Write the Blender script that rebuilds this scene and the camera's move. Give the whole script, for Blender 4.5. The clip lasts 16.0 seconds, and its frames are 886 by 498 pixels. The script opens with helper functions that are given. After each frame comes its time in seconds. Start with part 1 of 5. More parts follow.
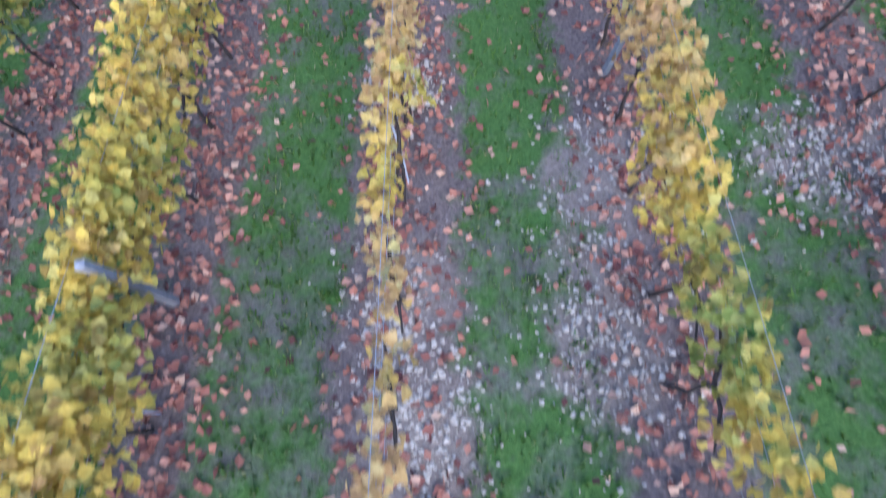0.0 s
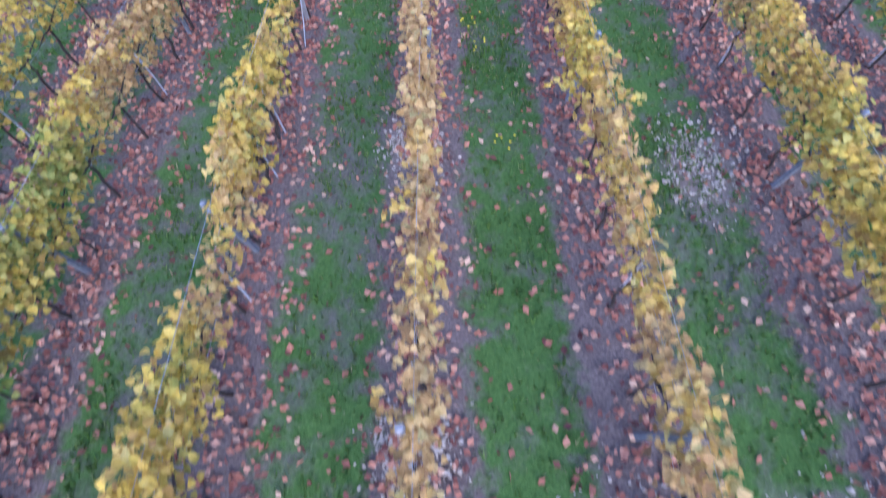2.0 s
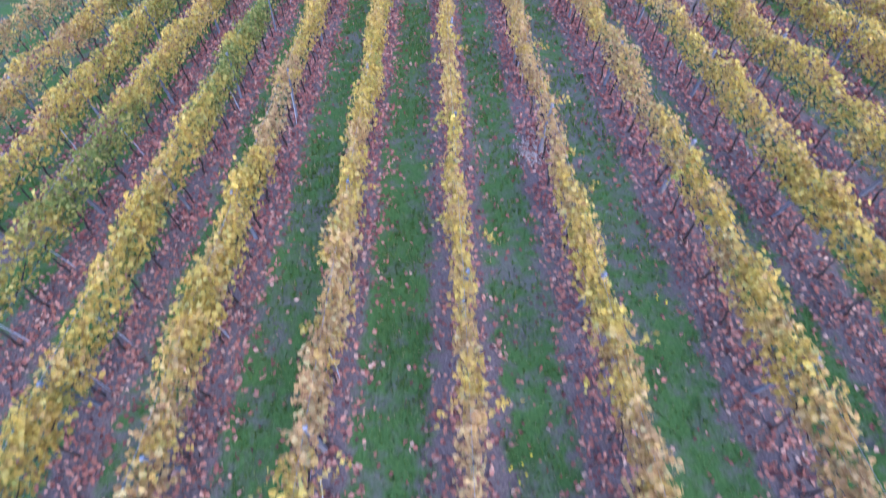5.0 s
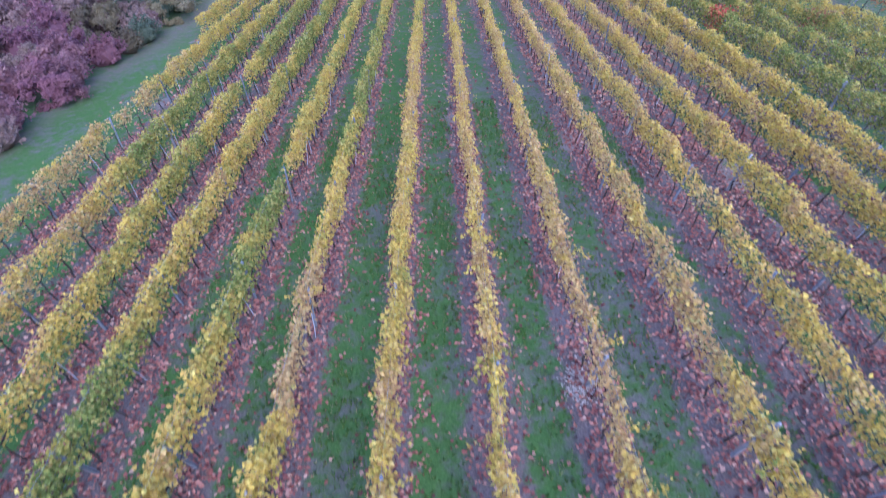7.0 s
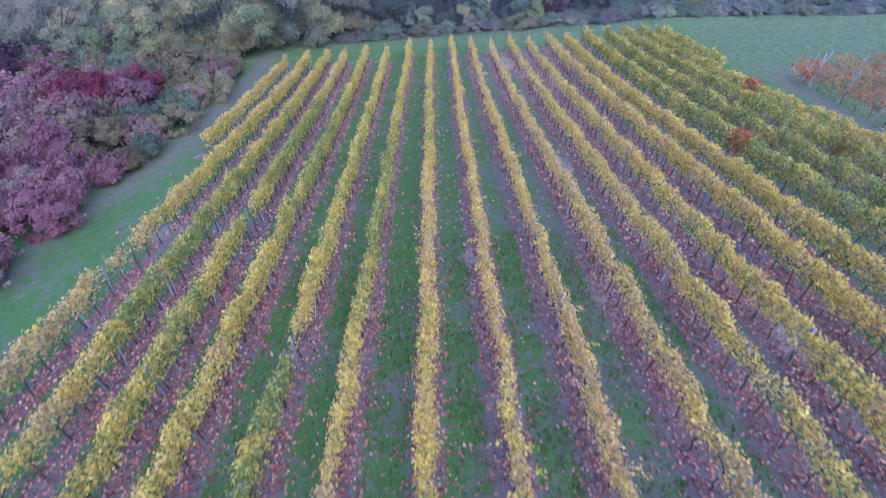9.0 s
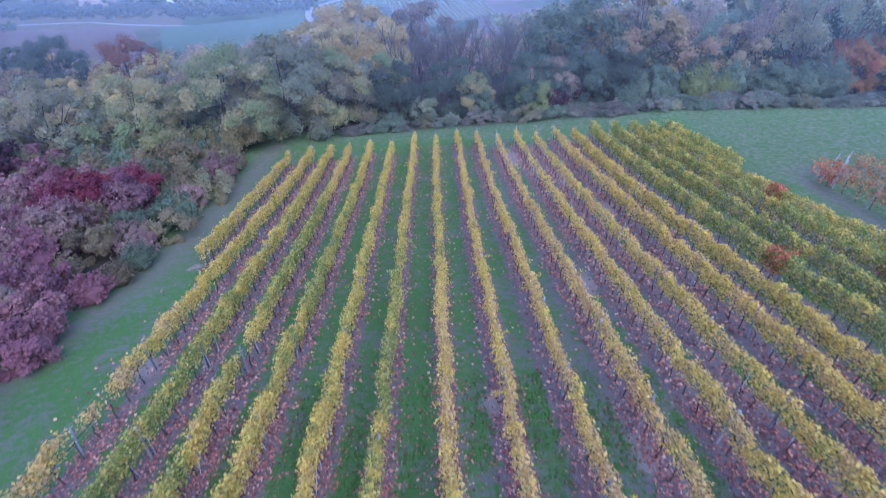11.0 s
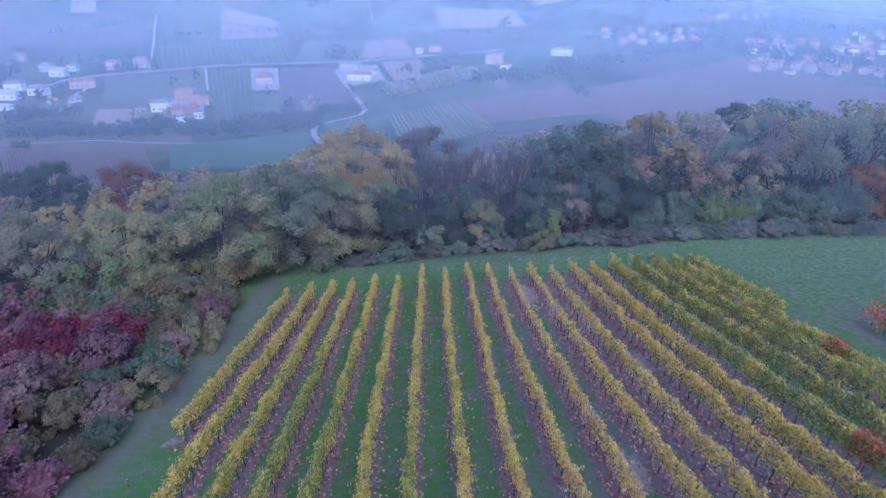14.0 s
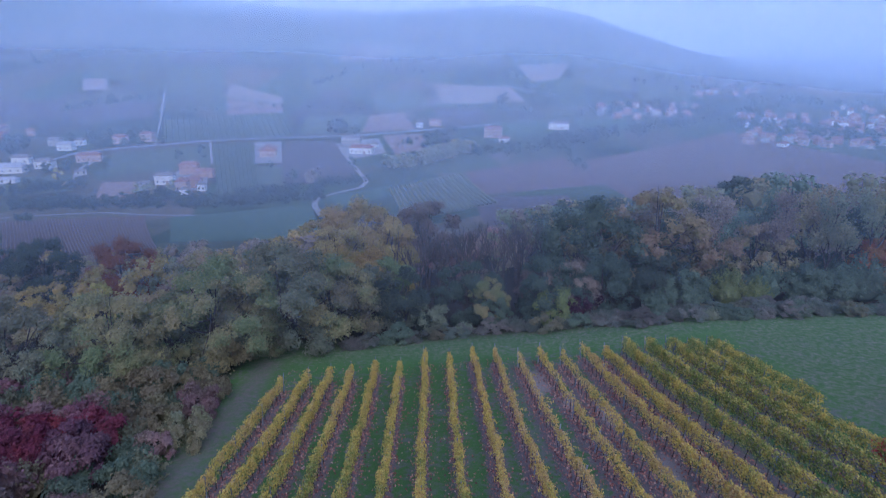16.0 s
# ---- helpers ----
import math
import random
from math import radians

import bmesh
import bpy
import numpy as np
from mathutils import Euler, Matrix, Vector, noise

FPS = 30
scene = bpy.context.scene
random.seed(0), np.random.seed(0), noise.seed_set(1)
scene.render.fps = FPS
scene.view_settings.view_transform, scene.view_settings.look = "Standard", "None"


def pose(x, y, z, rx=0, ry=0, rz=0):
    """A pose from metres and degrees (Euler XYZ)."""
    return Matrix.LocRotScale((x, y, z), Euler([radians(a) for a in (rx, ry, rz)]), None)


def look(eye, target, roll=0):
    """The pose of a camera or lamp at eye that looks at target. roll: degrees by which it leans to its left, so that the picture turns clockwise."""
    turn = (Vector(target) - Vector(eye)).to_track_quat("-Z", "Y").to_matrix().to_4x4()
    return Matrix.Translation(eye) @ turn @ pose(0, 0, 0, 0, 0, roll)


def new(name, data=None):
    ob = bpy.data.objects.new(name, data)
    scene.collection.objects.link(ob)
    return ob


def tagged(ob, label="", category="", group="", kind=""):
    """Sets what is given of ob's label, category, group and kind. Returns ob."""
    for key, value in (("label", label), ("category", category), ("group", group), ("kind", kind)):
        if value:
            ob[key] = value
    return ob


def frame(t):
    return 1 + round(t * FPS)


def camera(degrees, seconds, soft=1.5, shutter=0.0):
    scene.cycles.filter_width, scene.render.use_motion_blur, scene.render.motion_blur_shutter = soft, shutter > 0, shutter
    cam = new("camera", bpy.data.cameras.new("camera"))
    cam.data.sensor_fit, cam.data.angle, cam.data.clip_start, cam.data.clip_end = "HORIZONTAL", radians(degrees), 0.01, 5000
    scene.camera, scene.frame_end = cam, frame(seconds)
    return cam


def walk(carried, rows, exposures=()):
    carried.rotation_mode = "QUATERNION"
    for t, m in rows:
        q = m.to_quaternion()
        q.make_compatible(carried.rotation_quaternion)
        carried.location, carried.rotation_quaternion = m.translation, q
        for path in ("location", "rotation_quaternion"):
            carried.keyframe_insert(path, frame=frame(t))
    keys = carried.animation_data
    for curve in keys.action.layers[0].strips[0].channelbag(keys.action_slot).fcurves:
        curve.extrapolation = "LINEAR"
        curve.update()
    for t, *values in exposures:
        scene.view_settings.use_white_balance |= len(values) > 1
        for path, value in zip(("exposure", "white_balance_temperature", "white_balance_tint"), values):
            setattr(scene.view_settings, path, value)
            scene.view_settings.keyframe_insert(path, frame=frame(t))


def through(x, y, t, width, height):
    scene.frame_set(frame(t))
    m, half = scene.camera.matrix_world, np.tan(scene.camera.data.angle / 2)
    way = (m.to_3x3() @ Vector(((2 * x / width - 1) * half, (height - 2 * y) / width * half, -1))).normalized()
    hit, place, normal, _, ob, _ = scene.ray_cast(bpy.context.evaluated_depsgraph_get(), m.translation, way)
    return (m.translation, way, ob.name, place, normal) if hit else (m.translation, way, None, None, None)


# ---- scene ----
# The hillside: metres, x across the vine rows, y along them and downhill. The vineyard is laid out on a plane that
# falls by SLOPE degrees; HILL turns that plane's coordinates into the world's.
SLOPE = 14.1
SN, CS, TN = math.sin(radians(SLOPE)), math.cos(radians(SLOPE)), math.tan(radians(SLOPE))
HILL = pose(0, 0, 0, -SLOPE, 0, 0)

# ---- camera ----
cam = camera(71.59, 16.0, soft=1.1, shutter=0.72)
# seconds, place on the hillside, turn
PATH = [
    (0.0, 0.358, -1.944, 3.620, 35.17, 0.33, -0.67),
    (0.5, 0.337, -1.254, 3.997, 36.48, 0.19, -0.62),
    (1.0, 0.306, -0.557, 4.391, 37.85, 0.12, -0.53),
    (1.5, 0.251, 0.162, 4.774, 39.22, 0.03, -0.56),
    (2.0, 0.183, 0.912, 5.146, 40.66, -0.04, -0.59),
    (2.5, 0.105, 1.705, 5.532, 42.14, -0.05, -0.73),
    (3.0, 0.021, 2.517, 5.942, 43.60, -0.07, -0.83),
    (3.5, -0.069, 3.320, 6.383, 45.06, -0.11, -0.81),
    (4.0, -0.174, 4.152, 6.829, 46.55, -0.12, -0.81),
    (4.5, -0.307, 5.061, 7.282, 48.15, -0.16, -0.81),
    (5.0, -0.457, 5.995, 7.777, 49.97, -0.20, -0.88),
    (7.5, -1.353, 10.347, 10.433, 57.48, -0.10, -0.74),
    (8.0, -1.526, 11.160, 10.806, 59.19, -0.12, -0.76),
    (8.5, -1.713, 11.973, 11.153, 60.82, -0.13, -0.86),
    (9.0, -1.890, 12.789, 11.489, 62.44, -0.13, -0.90),
    (9.5, -2.057, 13.617, 11.827, 64.07, -0.14, -0.95),
    (12.0, -2.858, 17.804, 13.259, 72.29, -0.03, -1.14),
    (12.5, -3.008, 18.579, 13.501, 73.96, -0.03, -1.16),
    (13.0, -3.140, 19.356, 13.736, 75.59, -0.02, -1.18),
    (13.5, -3.242, 20.152, 13.971, 77.23, 0.04, -1.17),
    (14.0, -3.327, 20.911, 14.183, 78.84, 0.08, -1.17),
    (14.5, -3.410, 21.648, 14.370, 80.47, 0.12, -1.18),
    (15.0, -3.488, 22.351, 14.536, 82.09, 0.15, -1.18),
    (15.5, -3.568, 23.018, 14.692, 83.70, 0.16, -1.19),
    (16.0, -3.641, 23.669, 14.836, 85.29, 0.20, -1.20),
]
EXPOSURES = [(0.0, 1.88, 5550, 17), (2.0, 1.9, 5400, 26), (5.0, 2.0, 5280, 28), (9.0, 1.94, 5080, 27), (12.5, 1.63, 4970, 27), (14.0, 1.31, 5010, 26), (16.0, 0.73, 5140, 25)]
walk(cam, [(t, HILL @ pose(x, y, z, rx, ry, rz)) for t, x, y, z, rx, ry, rz in PATH], EXPOSURES)

# ---- terrain ----
VALLEY = -82.0
CX, CY, CZ = -3.6, 26.6, 8.5
RIDGE_AZ = (-60, -36, -22, -4, 8, 12, 17, 21, 26, 34, 60)
RIDGE_UP = (5.0, 4.4, 3.4, 2.35, 2.9, 2.5, 1.15, -0.3, -1.7, -3.5, -3.5)


def swell(x, y):
    """The vineyard's gentle rise and fall over its plane."""
    a = np.clip(x, -20, 22) / 10
    b = (np.clip(y, -4, 80) - 30) / 40
    c = (0.5224, -0.0245, -1.0939, 0.0502, 1.4690, 0.1048, 0.0962)
    return c[0] * a + c[1] * a * b + c[2] * b * b + c[3] * a * a + c[4] * b**3 + c[5] * a * b * b + c[6] * a * a * b


def height(x, y):
    """The ground's height in the world."""
    x, y = np.asarray(x, float), np.asarray(y, float)
    z = -y * TN + swell(x, y / CS) / CS
    z = np.where(y < -30, 30 * TN + swell(x, -30) / CS + (-30 - y) * 0.05, z)
    z = z - 0.0009 * np.clip(y - 110, 0, 300) ** 1.6
    z = VALLEY + 9 * np.logaddexp(0, (z - VALLEY) / 9)
    r = np.hypot(x - CX, y - CY)
    az = np.degrees(np.arctan2(x - CX, y - CY))
    top = CZ + 1500 * np.tan(np.radians(np.interp(az, RIDGE_AZ, RIDGE_UP)))
    u = np.clip((r - 590) / 910, 0, 1)
    rise = np.maximum(top - VALLEY, 0) * u**1.25 + 7 * u * np.sin(x / 130 + 1.0) * np.sin(r / 170)
    rise = np.where(r > 1500, rise * np.clip(1 - (r - 1500) / 1500, 0.0, 1), rise)
    return z + np.where(y > 0, rise, 0)


def world(x, y, up=0.0, lean=0.0):
    """Hillside plan (x, y) to the world, up metres above the ground."""
    gx, gy = np.asarray(x, float), np.asarray(y, float) * CS
    return np.stack([gx + 0 * gy, gy - np.asarray(up) * lean, height(gx, gy) + up], -1)


# ---- end of terrain ----
# ---- world and light: an overcast autumn dusk ----
sky_world = bpy.data.worlds.new("dusk_sky")
scene.world = sky_world
sky_world.use_nodes = True
wn = sky_world.node_tree.nodes
sky = wn.new("ShaderNodeTexSky")
sky.sky_type, sky.sun_disc = "NISHITA", False
sky.sun_elevation, sky.sun_rotation = radians(24), radians(200)
sky.air_density, sky.dust_density, sky.ozone_density = 1.0, 1.2, 3.0
wn["Background"].inputs[1].default_value = 0.15
sky_world.node_tree.links.new(sky.outputs[0], wn["Background"].inputs[0])
sun = new("sun", bpy.data.lights.new("sun", "SUN"))
sun.data.energy, sun.data.angle, sun.data.color = 1.1, radians(40), (1.0, 0.95, 0.88)
sun.matrix_world = look((0, 0, 0), (-0.31, 0.86, -1.0))


# ---- materials ----
def shader(name, rough=0.8, metal=0.0):
    m = bpy.data.materials.new(name)
    m.use_nodes = True
    n, l = m.node_tree.nodes, m.node_tree.links
    b = n["Principled BSDF"]
    b.inputs["Roughness"].default_value, b.inputs["Metallic"].default_value = rough, metal
    b.inputs["Specular IOR Level"].default_value = 0.25
    return m, n, l, b


def ramp(n, l, source, stops):
    r = n.new("ShaderNodeValToRGB")
    e = r.color_ramp.elements
    while len(e) < len(stops):
        e.new(0.5)
    for k, (p, c) in enumerate(stops):
        e[k].position, e[k].color = p, (*c, 1)
    l.new(source, r.inputs[0])
    return r.outputs[0]


def noise_of(n, l, scale, detail=4.0, rough=0.6, vector=None, squash=None):
    t = n.new("ShaderNodeTexNoise")
    t.inputs["Scale"].default_value, t.inputs["Detail"].default_value, t.inputs["Roughness"].default_value = scale, detail, rough
    if vector is None:
        vector = n.new("ShaderNodeNewGeometry").outputs["Position"]
    if squash:
        mp = n.new("ShaderNodeMapping")
        mp.inputs["Scale"].default_value = squash
        l.new(vector, mp.inputs[0])
        vector = mp.outputs[0]
    l.new(vector, t.inputs["Vector"])
    return t.outputs["Fac"]


def mix(n, l, fac, a, b, mode="MIX"):
    m = n.new("ShaderNodeMix")
    m.data_type, m.blend_type = "RGBA", mode
    for key, v in ((0, fac), (6, a), (7, b)):
        if isinstance(v, (int, float)):
            m.inputs[key].default_value = v
        elif isinstance(v, tuple):
            m.inputs[key].default_value = (*v, 1)
        else:
            l.new(v, m.inputs[key])
    return m.outputs[2]


def maths(n, l, op, a, b=0.0, clamp=False):
    m = n.new("ShaderNodeMath")
    m.operation, m.use_clamp = op, clamp
    for key, v in ((0, a), (1, b)):
        if isinstance(v, (int, float)):
            m.inputs[key].default_value = v
        else:
            l.new(v, m.inputs[key])
    return m.outputs[0]


def bump(n, l, b, fac, strength=0.5, distance=0.02):
    k = n.new("ShaderNodeBump")
    k.inputs["Strength"].default_value, k.inputs["Distance"].default_value = strength, distance
    l.new(fac, k.inputs["Height"])
    l.new(k.outputs[0], b.inputs["Normal"])


def leaf_material(name, stops, patches=None, patch_scale=0.35, through=0.45, rough=0.75, third=None, vary=0.28, calm=1.0):
    """Leaves: each one takes its own colour from stops; patches of another set of colours drift through the crown."""
    m, n, l, b = shader(name, rough)
    geo = n.new("ShaderNodeNewGeometry")
    each = maths(n, l, "MULTIPLY_ADD", geo.outputs["Random Per Island"], calm)
    each.node.inputs[2].default_value = (1 - calm) / 2
    col = ramp(n, l, each, stops)
    info = n.new("ShaderNodeObjectInfo")
    if patches:
        other = ramp(n, l, each, patches)
        f = noise_of(n, l, patch_scale, 3.0)
        f = ramp(n, l, f, [(0.42, (0, 0, 0)), (0.6, (1, 1, 1))])
        col = mix(n, l, f, col, other)
    if third:
        other = ramp(n, l, each, third)
        f = noise_of(n, l, patch_scale * 0.8, 4.0, 0.6, squash=(1.0, 0.7, 1.0))
        f = ramp(n, l, f, [(0.56, (0, 0, 0)), (0.7, (1, 1, 1))])
        col = mix(n, l, f, col, other)
    hsv = n.new("ShaderNodeHueSaturation")
    l.new(col, hsv.inputs["Color"])
    l.new(maths(n, l, "MULTIPLY_ADD", info.outputs["Random"], vary), hsv.inputs["Value"])
    hsv.inputs["Value"].links[0].from_node.inputs[2].default_value = 1 - vary / 2
    l.new(maths(n, l, "MULTIPLY_ADD", info.outputs["Random"], 0.03), hsv.inputs["Hue"])
    hsv.inputs["Hue"].links[0].from_node.inputs[2].default_value = 0.485
    vein = noise_of(n, l, 28.0, 2.0)
    col = mix(n, l, maths(n, l, "MULTIPLY", vein, 0.5), hsv.outputs[0], (0.09, 0.05, 0.02), "MULTIPLY")
    col = mix(n, l, 0.25, hsv.outputs[0], col)
    l.new(col, b.inputs["Base Color"])
    t = n.new("ShaderNodeBsdfTranslucent")
    l.new(col, t.inputs[0])
    mx = n.new("ShaderNodeMixShader")
    mx.inputs[0].default_value = through
    l.new(b.outputs[0], mx.inputs[1])
    l.new(t.outputs[0], mx.inputs[2])
    l.new(mx.outputs[0], n["Material Output"].inputs["Surface"])
    return m


def plain_material(name, dark, light, scale=6.0, rough=0.8, metal=0.0, relief=0.3):
    m, n, l, b = shader(name, rough, metal)
    f = noise_of(n, l, scale, 6.0, 0.65)
    g = noise_of(n, l, scale * 0.13, 3.0)
    c = ramp(n, l, f, [(0.3, dark), (0.7, light)])
    c = mix(n, l, maths(n, l, "MULTIPLY", g, 0.6), c, dark)
    l.new(c, b.inputs["Base Color"])
    bump(n, l, b, f, relief, 0.01)
    return m




def vine_material():
    """Vine leaves: tan, yellow or green by the tone of their stretch of row, each leaf a little different."""
    m, n, l, b = shader("vine_leaf", 0.85)
    b.inputs["Specular IOR Level"].default_value = 0.08
    each = n.new("ShaderNodeNewGeometry").outputs["Random Per Island"]
    tan = ramp(n, l, each, [(0.0, (0.33, 0.2, 0.11)), (0.2, (0.5, 0.32, 0.15)), (0.55, (0.62, 0.42, 0.18)), (0.85, (0.7, 0.51, 0.24)), (1.0, (0.54, 0.48, 0.21))])
    yellow = ramp(n, l, each, [(0.0, (0.38, 0.25, 0.085)), (0.15, (0.56, 0.39, 0.1)), (0.4, (0.69, 0.5, 0.11)), (0.7, (0.76, 0.57, 0.12)), (0.88, (0.79, 0.63, 0.17)), (1.0, (0.52, 0.49, 0.16))])
    green = ramp(n, l, each, [(0.0, (0.24, 0.19, 0.07)), (0.2, (0.17, 0.22, 0.06)), (0.65, (0.28, 0.34, 0.09)), (0.9, (0.46, 0.45, 0.14)), (1.0, (0.62, 0.52, 0.17))])
    q = n.new("ShaderNodeAttribute")
    q.attribute_name = "tone"
    drift = maths(n, l, "MULTIPLY_ADD", noise_of(n, l, 1.5, 3.0, 0.6), 1.4)
    drift.node.inputs[2].default_value = -0.7
    tone = maths(n, l, "ADD", q.outputs["Fac"], drift)
    col = mix(n, l, ramp(n, l, tone, [(0.15, (0, 0, 0)), (0.48, (1, 1, 1))]), tan, yellow)
    col = mix(n, l, ramp(n, l, tone, [(0.52, (0, 0, 0)), (0.85, (1, 1, 1))]), col, green)
    spots = ramp(n, l, noise_of(n, l, 26.0, 3.0), [(0.35, (0.62, 0.55, 0.5)), (0.6, (1, 1, 1))])
    col = mix(n, l, 0.6, col, spots, "MULTIPLY")
    l.new(col, b.inputs["Base Color"])
    t = n.new("ShaderNodeBsdfTranslucent")
    l.new(col, t.inputs[0])
    mx = n.new("ShaderNodeMixShader")
    mx.inputs[0].default_value = 0.45
    l.new(b.outputs[0], mx.inputs[1])
    l.new(t.outputs[0], mx.inputs[2])
    l.new(mx.outputs[0], n["Material Output"].inputs["Surface"])
    return m


VINE_LEAF = vine_material()
VINE_RED = leaf_material("vine_leaf_red", [(0.0, (0.36, 0.06, 0.04)), (0.5, (0.54, 0.12, 0.08)), (1.0, (0.58, 0.25, 0.11))])
VINE_ORANGE = leaf_material("vine_leaf_orange", [(0.0, (0.3, 0.1, 0.06)), (0.3, (0.4, 0.2, 0.09)), (0.7, (0.44, 0.31, 0.11)), (1.0, (0.3, 0.28, 0.1))], [(0.0, (0.3, 0.08, 0.06)), (0.5, (0.42, 0.17, 0.09)), (1.0, (0.45, 0.26, 0.13))], 0.3)
LITTER = leaf_material("fallen_leaf", [(0.0, (0.11, 0.045, 0.045)), (0.3, (0.28, 0.115, 0.085)), (0.6, (0.42, 0.185, 0.125)), (0.88, (0.52, 0.28, 0.2)), (1.0, (0.6, 0.42, 0.3))], through=0.1)
GRASS = leaf_material("grass_blade", [(0.0, (0.05, 0.11, 0.022)), (0.5, (0.09, 0.19, 0.034)), (0.85, (0.15, 0.24, 0.06)), (1.0, (0.34, 0.3, 0.18))], through=0.25)
BARK = plain_material("vine_bark", (0.03, 0.025, 0.024), (0.095, 0.075, 0.068), 30.0, 0.95, relief=0.8)
TREE_BARK = plain_material("tree_bark", (0.04, 0.034, 0.032), (0.13, 0.11, 0.1), 9.0, 0.95, relief=0.8)
POST = plain_material("weathered_post", (0.12, 0.135, 0.165), (0.28, 0.31, 0.36), 22.0, 0.7)
POST_PALE = plain_material("pale_concrete_post", (0.2, 0.2, 0.22), (0.34, 0.34, 0.36), 18.0, 0.8)
STEEL = plain_material("galvanised_wire", (0.3, 0.31, 0.33), (0.5, 0.52, 0.55), 40.0, 0.45, 0.8)
STAKE = plain_material("pale_blue_stake", (0.36, 0.41, 0.5), (0.6, 0.64, 0.7), 30.0, 0.5)
STONE = plain_material("pale_stone", (0.36, 0.32, 0.28), (0.6, 0.55, 0.49), 16.0, 0.9)
TREE_MATS = {
    "green": leaf_material("foliage_green", [(0.0, (0.128, 0.172, 0.0792)), (0.5, (0.194, 0.247, 0.111)), (0.9, (0.269, 0.299, 0.135)), (1.0, (0.374, 0.344, 0.159))], [(0.0, (0.224, 0.209, 0.0951)), (1.0, (0.448, 0.374, 0.175))], 0.22, vary=0.55, calm=0.5),
    "sage": leaf_material("foliage_sage", [(0.0, (0.141, 0.167, 0.108)), (0.5, (0.211, 0.237, 0.149)), (1.0, (0.308, 0.314, 0.204))], [(0.0, (0.18, 0.167, 0.095)), (1.0, (0.32, 0.281, 0.163))], 0.15, vary=0.55, calm=0.5),
    "gold": leaf_material("foliage_gold", [(0.0, (0.27, 0.19, 0.07)), (0.5, (0.43, 0.31, 0.11)), (1.0, (0.55, 0.42, 0.16))], [(0.0, (0.2, 0.17, 0.06)), (1.0, (0.38, 0.32, 0.11))], 0.16, vary=0.4, calm=0.5),
    "olive": leaf_material("foliage_olive", [(0.0, (0.245, 0.23, 0.114)), (0.5, (0.359, 0.331, 0.153)), (1.0, (0.489, 0.416, 0.198))], [(0.0, (0.245, 0.187, 0.122)), (1.0, (0.46, 0.345, 0.198))], 0.2, vary=0.55, calm=0.5),
    "mauve": leaf_material("foliage_mauve", [(0.0, (0.17, 0.12, 0.115)), (0.5, (0.28, 0.2, 0.17)), (1.0, (0.4, 0.31, 0.23))], [(0.0, (0.2, 0.1, 0.12)), (1.0, (0.4, 0.24, 0.22))], 0.3, vary=0.55, calm=0.5),
    "rust": leaf_material("foliage_rust", [(0.0, (0.13, 0.055, 0.035)), (0.5, (0.25, 0.1, 0.05)), (1.0, (0.3, 0.17, 0.08))], vary=0.55, calm=0.5),
    "brown": leaf_material("foliage_brown", [(0.0, (0.132, 0.102, 0.089)), (0.5, (0.24, 0.186, 0.146)), (1.0, (0.348, 0.276, 0.204))], vary=0.55, calm=0.5),
    "dark": leaf_material("foliage_dark", [(0.0, (0.045, 0.06, 0.045)), (0.6, (0.08, 0.105, 0.075)), (1.0, (0.13, 0.155, 0.1))], vary=0.55, calm=0.5),
    "purple": leaf_material("foliage_purple", [(0.0, (0.14, 0.065, 0.095)), (0.4, (0.215, 0.1, 0.13)), (0.8, (0.29, 0.13, 0.16)), (1.0, (0.4, 0.24, 0.2))], [(0.0, (0.19, 0.1, 0.12)), (0.6, (0.29, 0.16, 0.17)), (1.0, (0.42, 0.28, 0.22))], 0.25, vary=0.55, calm=0.5),
    "crimson": leaf_material("foliage_crimson", [(0.0, (0.133, 0.0312, 0.0546)), (0.5, (0.257, 0.0507, 0.0819)), (1.0, (0.328, 0.0936, 0.109))], [(0.0, (0.125, 0.0507, 0.0702)), (1.0, (0.25, 0.0858, 0.113))], 0.25, vary=0.55, calm=0.5),
    "pale": leaf_material("foliage_pale", [(0.0, (0.16, 0.135, 0.075)), (0.5, (0.26, 0.225, 0.125)), (1.0, (0.38, 0.33, 0.19))], [(0.0, (0.16, 0.12, 0.09)), (1.0, (0.29, 0.26, 0.15))], 0.3, vary=0.55, calm=0.5),
    "lime": leaf_material("foliage_lime", [(0.0, (0.13, 0.15, 0.06)), (0.5, (0.2, 0.225, 0.085)), (1.0, (0.28, 0.28, 0.11))], vary=0.2, calm=0.5),
    "amber": leaf_material("foliage_amber", [(0.0, (0.22, 0.1, 0.045)), (0.5, (0.34, 0.19, 0.07)), (1.0, (0.4, 0.27, 0.1))], [(0.0, (0.24, 0.075, 0.045)), (1.0, (0.36, 0.15, 0.07))], 0.3, vary=0.2, calm=0.6),
    "plum": leaf_material("foliage_plum", [(0.0, (0.03, 0.014, 0.022)), (0.6, (0.06, 0.024, 0.04)), (1.0, (0.1, 0.045, 0.06))], vary=0.2, calm=0.6),
    "teal": leaf_material("foliage_teal", [(0.0, (0.1, 0.14, 0.095)), (0.5, (0.15, 0.2, 0.135)), (1.0, (0.21, 0.25, 0.16))], vary=0.4, calm=0.5),
    "bramble": leaf_material("foliage_bramble", [(0.0, (0.1, 0.125, 0.095)), (0.6, (0.17, 0.2, 0.15)), (1.0, (0.28, 0.29, 0.22))], [(0.0, (0.14, 0.125, 0.11)), (1.0, (0.3, 0.27, 0.22))], 0.22, vary=0.55, calm=0.5),
}


